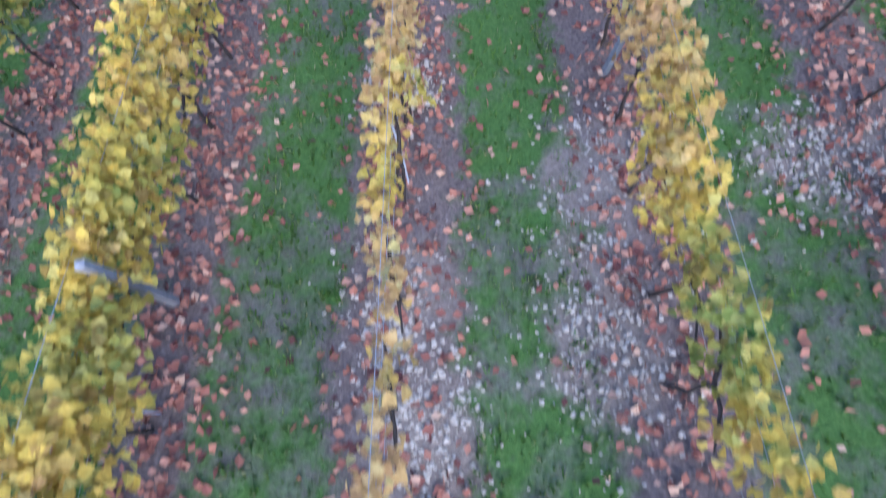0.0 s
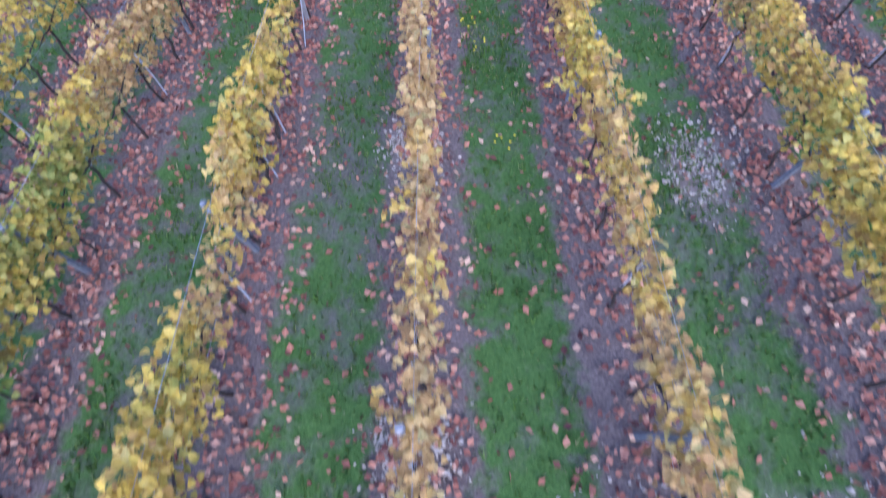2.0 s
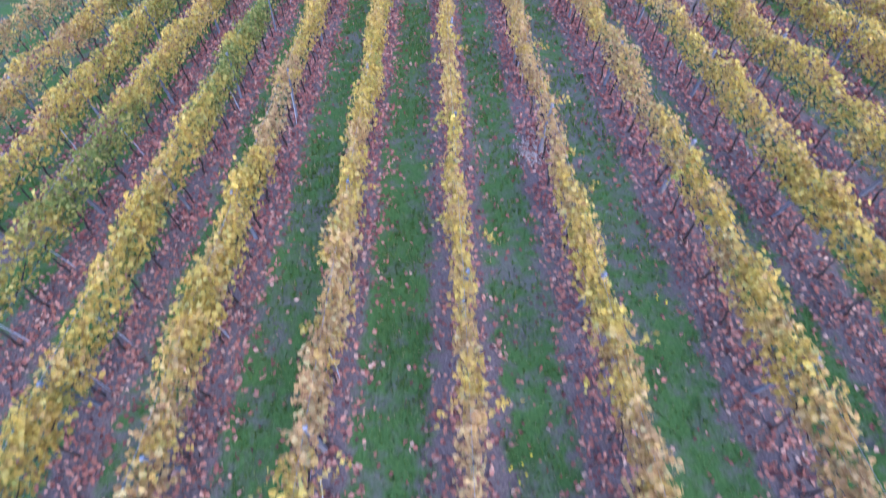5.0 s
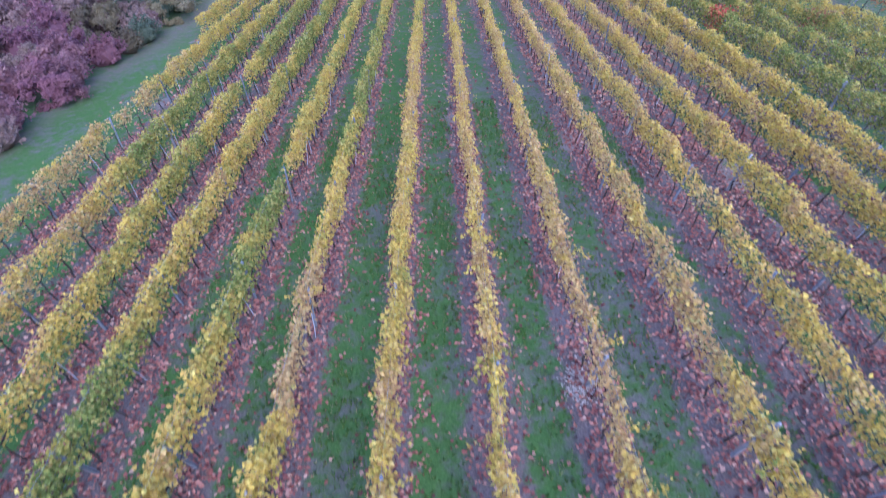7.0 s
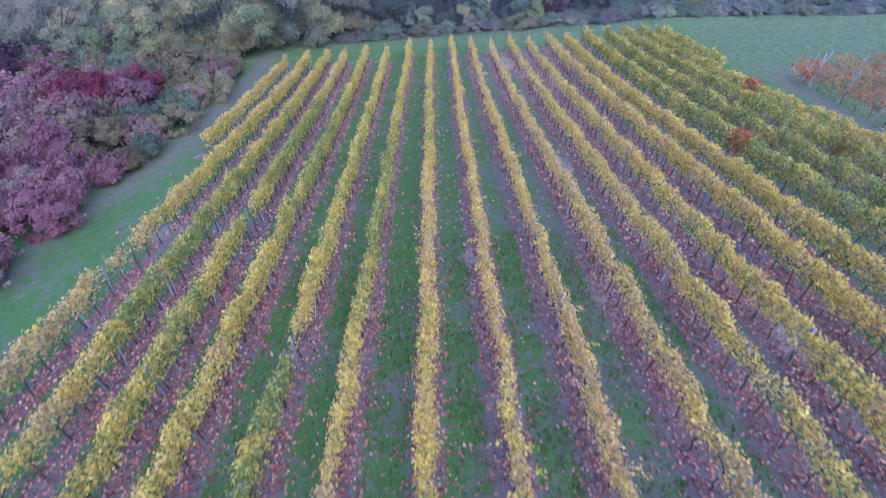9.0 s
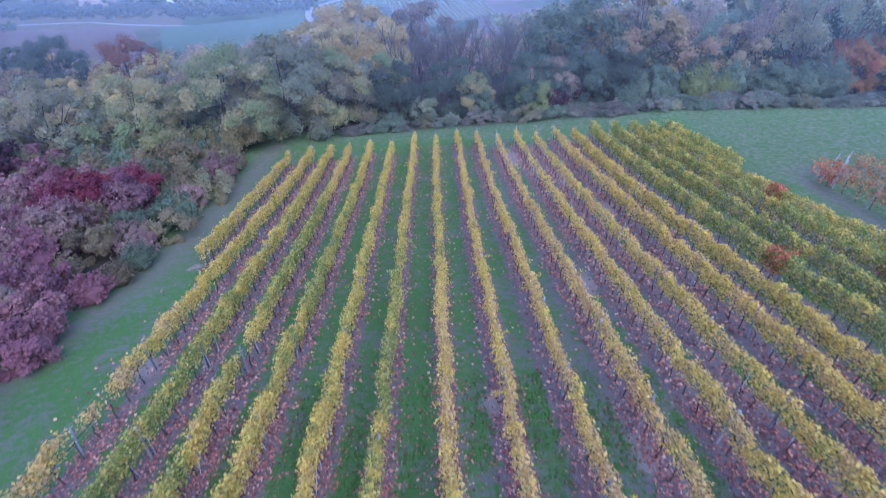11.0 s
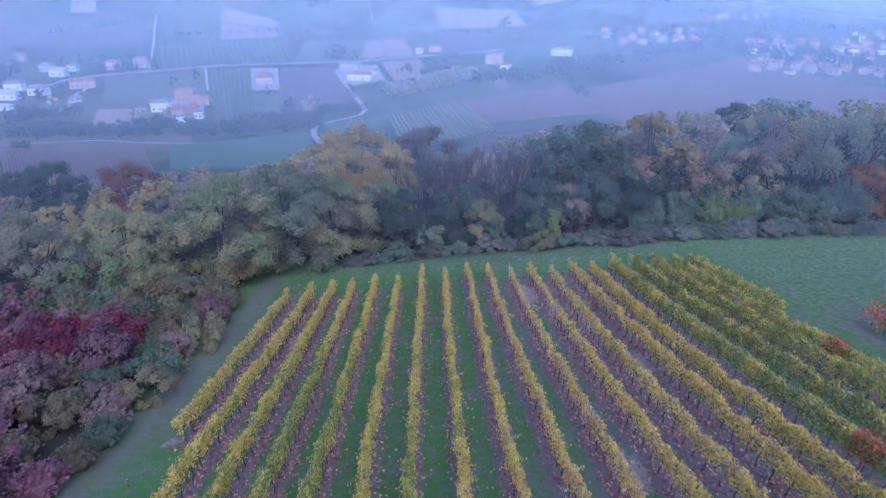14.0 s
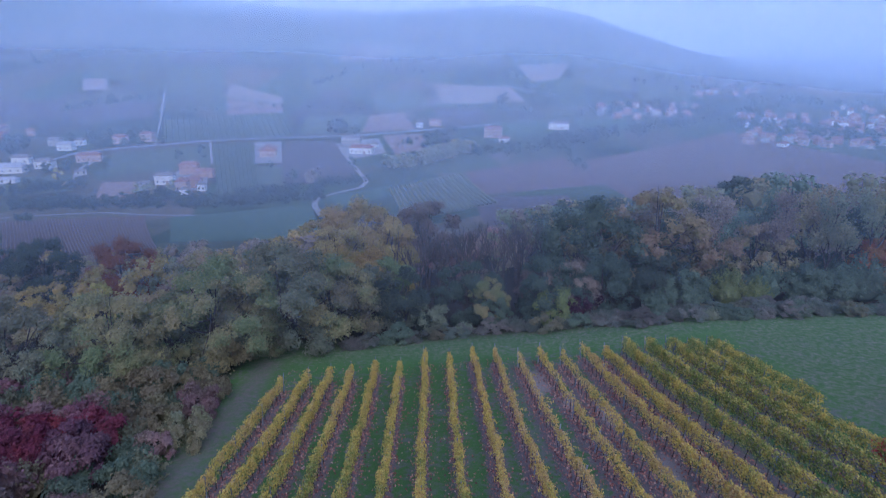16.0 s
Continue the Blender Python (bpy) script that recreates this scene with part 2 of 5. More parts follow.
# ---- builders ----
def quick(name, verts, faces, material, smooth=False, mats=None, index=None):
    """A mesh from arrays of corners and of faces that all have as many sides."""
    verts, faces = np.asarray(verts, np.float32), np.asarray(faces, np.int32)
    me = bpy.data.meshes.new(name)
    me.vertices.add(len(verts))
    me.vertices.foreach_set("co", verts.ravel())
    me.loops.add(faces.size)
    me.loops.foreach_set("vertex_index", faces.ravel())
    me.polygons.add(len(faces))
    k = faces.shape[1]
    me.polygons.foreach_set("loop_start", np.arange(0, faces.size, k, dtype=np.int32))
    me.polygons.foreach_set("loop_total", np.full(len(faces), k, np.int32))
    me.polygons.foreach_set("use_smooth", np.full(len(faces), smooth))
    for m in [material] if mats is None else mats:
        me.materials.append(m)
    if index is not None:
        me.polygons.foreach_set("material_index", np.asarray(index, np.int32))
    me.update(calc_edges=True)
    return me


def unit(v):
    return v / (np.linalg.norm(v, axis=-1, keepdims=True) + 1e-9)


def part_of(parent, name, mesh, label="", at=None):
    ob = new(name, mesh)
    ob.parent = parent
    if at is not None:
        ob.matrix_basis = at
    return tagged(ob, label)


def joined(lists):
    """Several (corners, faces) as one."""
    v, f, k = [], [], 0
    for a, b in lists:
        v.append(np.asarray(a, float))
        f.append(np.asarray(b) + k)
        k += len(a)
    return np.concatenate(v), np.concatenate(f)


def tube(points, radii, sides=6):
    """A tapered tube through points."""
    p = np.asarray(points, float)
    r = np.broadcast_to(np.asarray(radii, float), (len(p),))
    d = np.gradient(p, axis=0)
    d /= np.linalg.norm(d, axis=1)[:, None] + 1e-9
    ref = np.where(abs(d[:, 2:3]) > 0.9, np.array([[1.0, 0, 0]]), np.array([[0, 0, 1.0]]))
    u = np.cross(d, ref)
    u /= np.linalg.norm(u, axis=1)[:, None] + 1e-9
    w = np.cross(d, u)
    a = np.arange(sides) * 2 * np.pi / sides
    ring = p[:, None] + r[:, None, None] * (np.cos(a)[None, :, None] * u[:, None] + np.sin(a)[None, :, None] * w[:, None])
    i = np.arange(len(p) - 1)[:, None] * sides
    j = np.arange(sides)[None]
    f = np.stack([i + j, i + (j + 1) % sides, i + sides + (j + 1) % sides, i + sides + j], -1).reshape(-1, 4)
    return ring.reshape(-1, 3), f


def box(w, d, h, x=0.0, y=0.0, z=0.0):
    c = np.array([(i, j, k) for k in (0, 1) for j in (-0.5, 0.5) for i in (-0.5, 0.5)]) * (w, d, h) + (x, y, z)
    return c, np.array([(0, 2, 3, 1), (4, 5, 7, 6), (0, 1, 5, 4), (1, 3, 7, 5), (3, 2, 6, 7), (2, 0, 4, 6)])


# a plain folded leaf, and a lobed vine leaf with a raised midrib; both one long
FOLDED = (np.array([(0, -0.5, 0), (0.38, 0.02, 0.12), (0, 0.5, 0), (-0.38, 0.02, 0.12)]), np.array([(0, 1, 2), (0, 2, 3)]))
LOBED = (np.array([(0, -0.42, 0.0), (0.5, -0.2, 0.08), (0.3, 0.22, 0.06), (0.0, 0.55, -0.06), (-0.3, 0.22, 0.06), (-0.5, -0.2, 0.08)]), np.array([(0, 1, 2), (0, 2, 3), (0, 3, 4), (0, 4, 5)]))
# a single leaf spray for trees seen from afar
SPRAY = (np.array([(0, -0.55, 0), (0.42, 0.2, 0.1), (-0.36, 0.42, -0.06)]), np.array([(0, 1, 2)]))
BLADES = (
    np.array([(-0.1, 0, 0), (0.1, 0, 0), (0.28, 0.1, 1), (0.05, -0.1, 0), (-0.05, 0.1, 0), (-0.35, 0.05, 0.8), (0, 0.1, 0), (0.1, -0.05, 0), (0.1, -0.4, 0.9)]),
    np.array([(0, 1, 2), (3, 4, 5), (6, 7, 8)]),
)


def turns(rng, n, flat=0.0):
    """Random rotation matrices; flat pulls the leaves' faces upward."""
    q = rng.normal(size=(n, 4))
    q[:, 1:3] *= 1 - flat
    q /= np.linalg.norm(q, axis=1)[:, None]
    w, x, y, z = q.T
    return np.stack([np.stack([1 - 2 * (y * y + z * z), 2 * (x * y - z * w), 2 * (x * z + y * w)], -1), np.stack([2 * (x * y + z * w), 1 - 2 * (x * x + z * z), 2 * (y * z - x * w)], -1), np.stack([2 * (x * z - y * w), 2 * (y * z + x * w), 1 - 2 * (x * x + y * y)], -1)], 1)


def facing(rng, normals, loose):
    """Rotation matrices that turn the leaves' faces along the normals, loosely."""
    w = normals + rng.normal(0, loose, normals.shape)
    w /= np.linalg.norm(w, axis=1)[:, None]
    u = np.cross(w, rng.normal(size=w.shape))
    u /= np.linalg.norm(u, axis=1)[:, None]
    return np.stack([u, np.cross(w, u), w], -1)


def scatter(rng, centres, sizes, template=FOLDED, flat=0.3, normals=None, loose=0.4):
    """Corners and faces of many small leaves at the centres."""
    n = len(centres)
    tv, tf = template
    v = np.einsum("nij,kj->nki", turns(rng, n, flat) if normals is None else facing(rng, normals, loose), tv) * np.asarray(sizes)[:, None, None] + centres[:, None]
    f = tf[None] + (np.arange(n) * len(tv))[:, None, None]
    return v.reshape(-1, 3), f.reshape(-1, tf.shape[1])


def wave(t, seed, scale):
    """A smooth wavering between -1 and 1 along t."""
    r = np.random.default_rng(seed)
    out = 0 * np.asarray(t, float)
    for k in range(5):
        out = out + np.sin(np.asarray(t) / scale * (0.6 + 0.55 * k) + r.uniform(0, 6.28)) / (1 + 0.5 * k)
    return out / 2.2


# ---- ground: one sheet from behind the vineyard to the horizon ----
# vine rows: x near the upper end, x at the lower end, where they begin and end along the hillside
ROWS = [
    (-15.4, -15.0, 47.8, 70.3), (-13.8, -13.2, -5, 71.4), (-11.5, -11.6, -5, 72.3), (-9.6, -10.0, -5, 72.8), (-7.9, -8.1, -5, 73.6),
    (-5.95, -6.15, -5, 73.2), (-4.2, -4.15, -5, 75.8), (-2.1, -2.15, -5, 74.9), (-0.05, -0.1, -5, 76.0), (2.1, 1.75, -5, 75.5),
    (4.4, 3.5, -5, 73.5), (6.5, 5.4, -5, 74.5), (8.5, 7.0, -5, 73.3), (10.7, 9.0, -5, 74.6), (12.5, 10.45, -5, 73.2),
    (14.3, 12.35, -5, 74.2), (16.4, 14.0, 6, 73.5), (18.7, 15.65, 14, 73.4), (20.6, 16.9, 24, 72.4), (22.6, 18.35, 59.5, 72.2),
]


def row_x(row, y):
    a, b = ROWS[row][:2]
    return a + (b - a) * np.clip((np.asarray(y) - 18) / 55, -0.6, 1.1) + 0.05 * wave(y, 90 + row, 5)


def steps(parts):
    return np.unique(np.concatenate([np.arange(a, b, s) for a, b, s in parts]))


gx = steps([(-4000, -600, 200), (-600, -140, 20), (-140, -30, 4), (-30, 32, 0.4), (32, 140, 4), (140, 620, 20), (620, 4001, 200)])
gy = steps([(-200, -12, 12), (-12, 90, 0.7), (90, 180, 3), (180, 700, 12), (700, 1700, 30), (1700, 4400, 180)])
X, Y = np.meshgrid(gx, gy)
Z = height(X, Y)
near = (abs(X) < 32) & (Y > -12) & (Y < 90)
Z = Z + np.where(near, 0.035 * np.sin(X * 2.1 + 1.3 * np.sin(Y * 0.7)) * np.sin(Y * 1.7 + X), 0)
nx, ny = len(gx), len(gy)
i, j = np.meshgrid(np.arange(nx - 1), np.arange(ny - 1))
a = (j * nx + i).ravel()
ground_mesh = quick("ground", np.stack([X, Y, Z], -1).reshape(-1, 3), np.stack([a, a + 1, a + 1 + nx, a + nx], -1), None, True, mats=[])
hy = Y / CS
# bare earth under each row, turf between the rows
strip = np.zeros_like(X)
for k, (_, _, y0, y1) in enumerate(ROWS):
    off = X - row_x(k, hy) - 0.04
    inside = np.clip((hy - y0 + 1) / 2, 0, 1) * np.clip((y1 + 1 - hy) / 2, 0, 1)
    strip = np.maximum(strip, np.exp(-((off / (0.4 if k < 8 else 0.62)) ** 2)) * inside)
# stony bare spots: place, half width, half length
SPOTS = [
    (1.85, 1.85, 0.6, 0.85), (1.75, 0.1, 0.65, 0.9), (4.1, 2.0, 0.85, 0.8), (-0.1, 3.2, 0.4, 0.5), (0.05, 0.5, 0.5, 0.8), (0.1, -0.6, 0.6, 0.7),
    (-0.15, 7.6, 0.4, 0.7), (3.75, 7.0, 0.55, 0.9), (2.0, 19.0, 0.4, 0.6), (-0.5, 34.2, 0.5, 0.8), (3.95, 31.3, 0.6, 1.2), (8.9, 27.9, 0.7, 1.3),
    (-15.9, 48.3, 0.4, 0.6), (-14.0, 37.5, 0.7, 1.0), (5.0, 44.0, 0.7, 2.0), (9.0, 55.0, 0.8, 2.2), (-12.6, 62.0, 0.5, 3.0), (4.6, 70.0, 0.9, 3.2), (8.0, 63.0, 0.8, 3.0), (6.0, 66.0, 0.7, 2.5), (-8.5, 60.0, 0.4, 2.0),
]
spot = np.zeros_like(X)
for sx, sy, sw, sl in SPOTS:
    spot = np.maximum(spot, np.exp(-(((X - sx) / (sw * 0.78)) ** 2 + ((hy - sy) / (sl * 0.82)) ** 2)))
# trodden paths: down the left side, and beside the block of staked vines
lane = np.exp(-(((X - np.interp(hy, (40, 48), (-18.8, -18.0))) / np.interp(hy, (40, 48, 70), (0.6, 1.3, 1.1))) ** 2)) * (hy > 20) * (hy < 78) * np.interp(hy, (38, 48), (0.75, 1.0))
lane = np.maximum(lane, np.exp(-(((X - 23.6 - 0.09 * (hy - 57)) / 0.8) ** 2)) * np.clip((61 - hy) / 3, 0, 1) * (hy > 20))
lane = np.maximum(lane, np.exp(-((((X - 26.5) / 3.0) ** 2 + ((hy - 60.3) / 1.5) ** 2))) * 1.1)
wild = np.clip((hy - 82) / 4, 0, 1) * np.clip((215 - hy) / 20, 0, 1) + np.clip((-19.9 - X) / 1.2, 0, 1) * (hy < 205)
lush = np.interp(X, (-30, -1, 3, 11, 16, 22, 60), (0.72, 0.75, 0.4, 0.32, 0.4, 0.7, 0.7)) + np.clip((hy - 74) / 3, 0, 1) * 0.45
lush = np.where(hy < 14, 0.6, lush - 0.06)
rough = np.clip(np.maximum(np.clip((hy - 76) / 3, 0, 1), np.clip((X - 20.5) / 3, 0, 1)) + np.clip((-17.0 - X) / 1.5, 0, 0.12), 0, 1)
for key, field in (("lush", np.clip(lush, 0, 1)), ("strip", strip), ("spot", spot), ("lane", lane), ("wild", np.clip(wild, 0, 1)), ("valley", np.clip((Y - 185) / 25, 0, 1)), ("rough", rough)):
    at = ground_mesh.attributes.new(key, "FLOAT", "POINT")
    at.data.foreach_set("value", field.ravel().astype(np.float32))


def ground_material():
    m, n, l, b = shader("hillside_ground", 0.95)
    b.inputs["Specular IOR Level"].default_value = 0.1

    def attr(key):
        q = n.new("ShaderNodeAttribute")
        q.attribute_name = key
        return q.outputs["Fac"]

    broad, mid, fine = noise_of(n, l, 0.45, 4), noise_of(n, l, 2.6, 5, 0.65), noise_of(n, l, 24.0, 4, 0.7)
    grass = ramp(n, l, fine, [(0.25, (0.04, 0.092, 0.024)), (0.55, (0.082, 0.168, 0.045)), (0.8, (0.14, 0.225, 0.078))])
    thin = ramp(n, l, fine, [(0.25, (0.08, 0.08, 0.066)), (0.6, (0.17, 0.165, 0.14)), (0.85, (0.28, 0.26, 0.23))])
    soil = ramp(n, l, fine, [(0.2, (0.07, 0.055, 0.053)), (0.5, (0.165, 0.132, 0.124)), (0.8, (0.3, 0.245, 0.228))])
    pale = ramp(n, l, fine, [(0.2, (0.14, 0.115, 0.1)), (0.55, (0.27, 0.225, 0.195)), (0.85, (0.42, 0.365, 0.32))])
    poor = maths(n, l, "ADD", maths(n, l, "MULTIPLY", mid, 0.6), maths(n, l, "MULTIPLY", broad, 0.4))
    poor = maths(n, l, "SUBTRACT", poor, maths(n, l, "MULTIPLY_ADD", attr("lush"), 0.16))
    poor.node.inputs[1].links[0].from_node.inputs[2].default_value = -0.085
    turf = mix(n, l, ramp(n, l, poor, [(0.45, (0, 0, 0)), (0.6, (1, 1, 1))]), grass, thin)
    s = maths(n, l, "ADD", attr("strip"), maths(n, l, "MULTIPLY_ADD", mid, 1.3))
    s.node.inputs[1].links[0].from_node.inputs[2].default_value = -0.65
    c = mix(n, l, ramp(n, l, s, [(0.3, (0, 0, 0)), (0.62, (1, 1, 1))]), turf, soil)
    p = maths(n, l, "MULTIPLY", attr("spot"), maths(n, l, "MULTIPLY_ADD", mid, 2.2))
    p.node.inputs[1].links[0].from_node.inputs[2].default_value = -0.25
    c = mix(n, l, ramp(n, l, p, [(0.2, (0, 0, 0)), (0.45, (1, 1, 1))]), c, pale)
    hay = ramp(n, l, maths(n, l, "ADD", maths(n, l, "MULTIPLY", mid, 0.6), maths(n, l, "MULTIPLY", fine, 0.4)), [(0.4, (0.055, 0.105, 0.04)), (0.48, (0.09, 0.14, 0.06)), (0.55, (0.16, 0.165, 0.1)), (0.64, (0.24, 0.21, 0.155))])
    c = mix(n, l, maths(n, l, "MULTIPLY", attr("rough"), 0.7), c, hay)
    track = ramp(n, l, fine, [(0.2, (0.11, 0.09, 0.078)), (0.8, (0.25, 0.205, 0.18))])
    c = mix(n, l, maths(n, l, "MULTIPLY", attr("lane"), maths(n, l, "MULTIPLY", mid, 1.35), True), c, track)
    # near-black bare ground under wood and thicket, showing as dark gaps between trees
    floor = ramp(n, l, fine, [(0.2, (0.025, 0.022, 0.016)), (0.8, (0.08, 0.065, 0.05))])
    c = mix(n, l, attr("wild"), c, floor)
    # the far land is a patchwork of plots, each of its own dull colour
    plots = n.new("ShaderNodeTexVoronoi")
    plots.inputs["Scale"].default_value = 0.014
    warp = n.new("ShaderNodeMapping")
    warp.inputs["Scale"].default_value, warp.inputs["Rotation"].default_value = (1.0, 0.6, 0.0), (0, 0, 0.25)
    l.new(n.new("ShaderNodeNewGeometry").outputs["Position"], warp.inputs[0])
    l.new(warp.outputs[0], plots.inputs["Vector"])
    each = n.new("ShaderNodeSeparateColor")
    l.new(plots.outputs["Color"], each.inputs[0])
    meadow = ramp(n, l, each.outputs[0], [(0.0, (0.035, 0.05, 0.03)), (0.25, (0.07, 0.085, 0.045)), (0.5, (0.1, 0.085, 0.06)), (0.7, (0.055, 0.08, 0.04)), (0.88, (0.14, 0.11, 0.08)), (1.0, (0.05, 0.045, 0.035))])
    woods = ramp(n, l, noise_of(n, l, 0.011, 6, 0.7), [(0.5, (1, 1, 1)), (0.6, (0.45, 0.5, 0.45))])
    meadow = mix(n, l, 0.85, meadow, woods, "MULTIPLY")
    c = mix(n, l, attr("valley"), c, meadow)
    l.new(c, b.inputs["Base Color"])
    bump(n, l, b, maths(n, l, "ADD", fine, mid), 0.7, 0.05)
    return m


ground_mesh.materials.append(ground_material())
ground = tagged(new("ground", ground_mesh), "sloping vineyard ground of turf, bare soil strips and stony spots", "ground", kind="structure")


# ---- vine rows ----
LEAN = math.tan(radians(8))


def trunk_mesh(seed):
    r = np.random.default_rng(seed)
    h = np.linspace(0, 0.95, 5)
    p = np.stack([0.04 * wave(h, seed, 0.2), -h * LEAN + 0.06 * wave(h, seed + 50, 0.25), h - 0.05], -1)
    lists = [tube(p, np.linspace(0.025, 0.016, 5) * r.uniform(0.9, 1.2), 5)]
    for s in (-1, 1):
        q = np.array([p[-1], p[-1] + (0.02, 0.18 * s, 0.07), p[-1] + (0.0, 0.45 * s, 0.05 + 0.03 * s)])
        lists.append(tube(q, (0.02, 0.015, 0.008), 4))
    v, f = joined(lists)
    return quick("vine_trunk", v, f, BARK, True)


def post_mesh(name, h, w, material):
    v, f = box(w, w, h, 0, 0, -0.15)
    v[4:, :2] *= 0.82
    cap = v[4:].mean(0) + (0, 0, w * 0.25)
    v = np.concatenate([v, [cap]])
    v[:, 1] -= v[:, 2] * LEAN
    me = quick(name, v, np.delete(f, 1, 0), material)
    bm = bmesh.new()
    bm.from_mesh(me)
    bm.verts.ensure_lookup_table()
    for a, b in ((4, 5), (5, 7), (7, 6), (6, 4)):
        bm.faces.new((bm.verts[a], bm.verts[b], bm.verts[8]))
    bm.to_mesh(me)
    bm.free()
    return me


TRUNKS = [trunk_mesh(k) for k in range(6)]
POSTS = [post_mesh("post", 1.85, 0.065, POST), post_mesh("post", 1.95, 0.075, POST_PALE)]
stake_v, stake_f = tube([(0, 0, -0.1), (0.01, -0.5 * LEAN, 0.5), (0, -1.15 * LEAN, 1.15)], 0.011, 5)
STAKES = quick("stake", stake_v, stake_f, STAKE)


# what each row looks like along the hillside: (distance, tone from tan 0 over yellow 0.5 to green 1, fullness)
STATE = [[(20, 0.5, 0.8), (74, 0.45, 0.8)] for _ in ROWS]
STATE[0] = [(48, 0.5, 0.85), (60, 0.42, 0.75), (70, 0.42, 0.75)]
STATE[1] = [(20, 0.22, 0.75), (31, 0.25, 0.75), (32.5, 0.2, 0.1), (33.3, 0.3, 0.6), (34.2, 0.3, 0.08), (35.2, 0.32, 0.8), (40, 0.42, 0.85), (47, 0.55, 0.85), (71, 0.45, 0.8)]
STATE[2] = [(20, 0.3, 0.8), (26, 0.35, 0.8), (29, 0.72, 0.95), (37, 0.72, 0.95), (45, 0.6, 0.9), (60, 0.58, 0.85), (72, 0.42, 0.75)]
STATE[3] = [(17, 0.5, 0.8), (22, 0.5, 0.85), (27, 0.62, 0.9), (35.5, 0.55, 0.85), (36.6, 0.6, 0.1), (37.4, 0.6, 0.1), (38.5, 0.55, 0.8), (45, 0.78, 0.9), (55, 0.72, 0.8), (62, 0.42, 0.7), (73, 0.45, 0.75)]
STATE[4] = [(14, 0.6, 0.7), (18, 0.78, 0.85), (23, 0.45, 0.85), (30, 0.5, 0.9), (36, 0.62, 0.95), (45, 0.75, 0.95), (57, 0.62, 0.85), (74, 0.42, 0.75)]
STATE[5] = [(8, 0.55, 0.6), (12, 0.48, 0.8), (19, 0.5, 0.9), (22, 0.72, 0.9), (26.2, 0.85, 0.95), (27.2, 0.6, 0.12), (28.2, 0.5, 0.2), (29.4, 0.5, 0.9), (36, 0.6, 0.9), (46, 0.6, 0.85), (60, 0.6, 0.8), (74, 0.45, 0.75)]
STATE[6] = [(4, 0.6, 0.85), (7, 0.62, 0.9), (8.4, 0.2, 0.7), (10, 0.2, 0.65), (11.2, 0.15, 0.65), (12.6, 0.5, 0.9), (17, 0.48, 0.9), (19, 0.15, 0.7), (21, 0.2, 0.65), (24, 0.4, 0.7), (28, 0.55, 0.8), (34, 0.75, 0.85), (45, 0.7, 0.8), (60, 0.55, 0.75), (75, 0.45, 0.7)]
STATE[7] = [(-1, 0.62, 1.0), (1, 0.58, 0.95), (3, 0.45, 0.8), (4.6, 0.42, 0.75), (5.4, 0.4, 0.3), (6.2, 0.3, 0.8), (7, 0.55, 1.0), (7.5, 0.35, 0.5), (8.3, 0.5, 0.9), (9.4, 0.4, 0.45), (11, 0.25, 0.65), (15, 0.28, 0.7), (17.5, 0.4, 0.8), (20, 0.48, 0.9), (28, 0.5, 0.85), (33, 0.33, 0.75), (42, 0.42, 0.8), (46, 0.62, 0.75), (60, 0.58, 0.7), (76, 0.45, 0.7)]
STATE[8] = [(-1, 0.2, 0.3), (0.7, 0.2, 0.22), (1.4, 0.5, 0.45), (2.2, 0.45, 0.42), (3, 0.2, 0.45), (5, 0.22, 0.55), (8, 0.15, 0.55), (10.5, 0.18, 0.55), (12, 0.3, 0.6), (15, 0.45, 0.55), (18, 0.48, 0.5), (22, 0.35, 0.6), (30, 0.35, 0.7), (45, 0.45, 0.75), (76, 0.4, 0.65)]
STATE[9] = [(-1, 0.55, 0.5), (0.2, 0.6, 0.6), (1.4, 0.4, 0.55), (3, 0.25, 0.6), (5, 0.35, 0.65), (7, 0.3, 0.6), (8.6, 0.5, 0.7), (10.4, 0.25, 0.6), (12.2, 0.45, 0.75), (16, 0.42, 0.7), (18.5, 0.18, 0.6), (22, 0.28, 0.65), (30, 0.35, 0.7), (50, 0.4, 0.7), (64, 0.3, 0.5), (75, 0.35, 0.6)]
STATE[10] = [(4, 0.45, 0.8), (7.6, 0.5, 0.8), (9.4, 0.28, 0.6), (11, 0.2, 0.7), (12.6, 0.4, 0.75), (16, 0.45, 0.8), (19, 0.28, 0.65), (24, 0.35, 0.7), (34, 0.3, 0.7), (50, 0.3, 0.65), (62, 0.35, 0.4), (67, 0.3, 0.3), (73, 0.35, 0.55)]
STATE[11] = [(10, 0.45, 0.75), (18, 0.45, 0.75), (23, 0.42, 0.7), (25.5, 0.35, 0.4), (27.5, 0.42, 0.75), (34, 0.38, 0.7), (50, 0.4, 0.7), (64, 0.42, 0.35), (69, 0.4, 0.3), (72, 0.4, 0.6)]
STATE[12] = [(12, 0.45, 0.8), (24, 0.45, 0.85), (34, 0.42, 0.8), (50, 0.36, 0.75), (64, 0.4, 0.6), (67, 0.4, 0.3), (73, 0.4, 0.5)]
STATE[13] = [(16, 0.48, 0.85), (30, 0.42, 0.9), (50, 0.42, 0.85), (66, 0.35, 0.65), (74, 0.38, 0.6)]
STATE[14] = [(16, 0.48, 0.9), (32, 0.5, 0.95), (50, 0.45, 0.9), (74, 0.48, 0.85)]
STATE[15] = [(16, 0.7, 1.1), (40, 0.75, 1.1), (74, 0.65, 1.05)]
STATE[16] = [(16, 0.75, 1.1), (50, 0.74, 1.1), (74, 0.7, 1.05)]
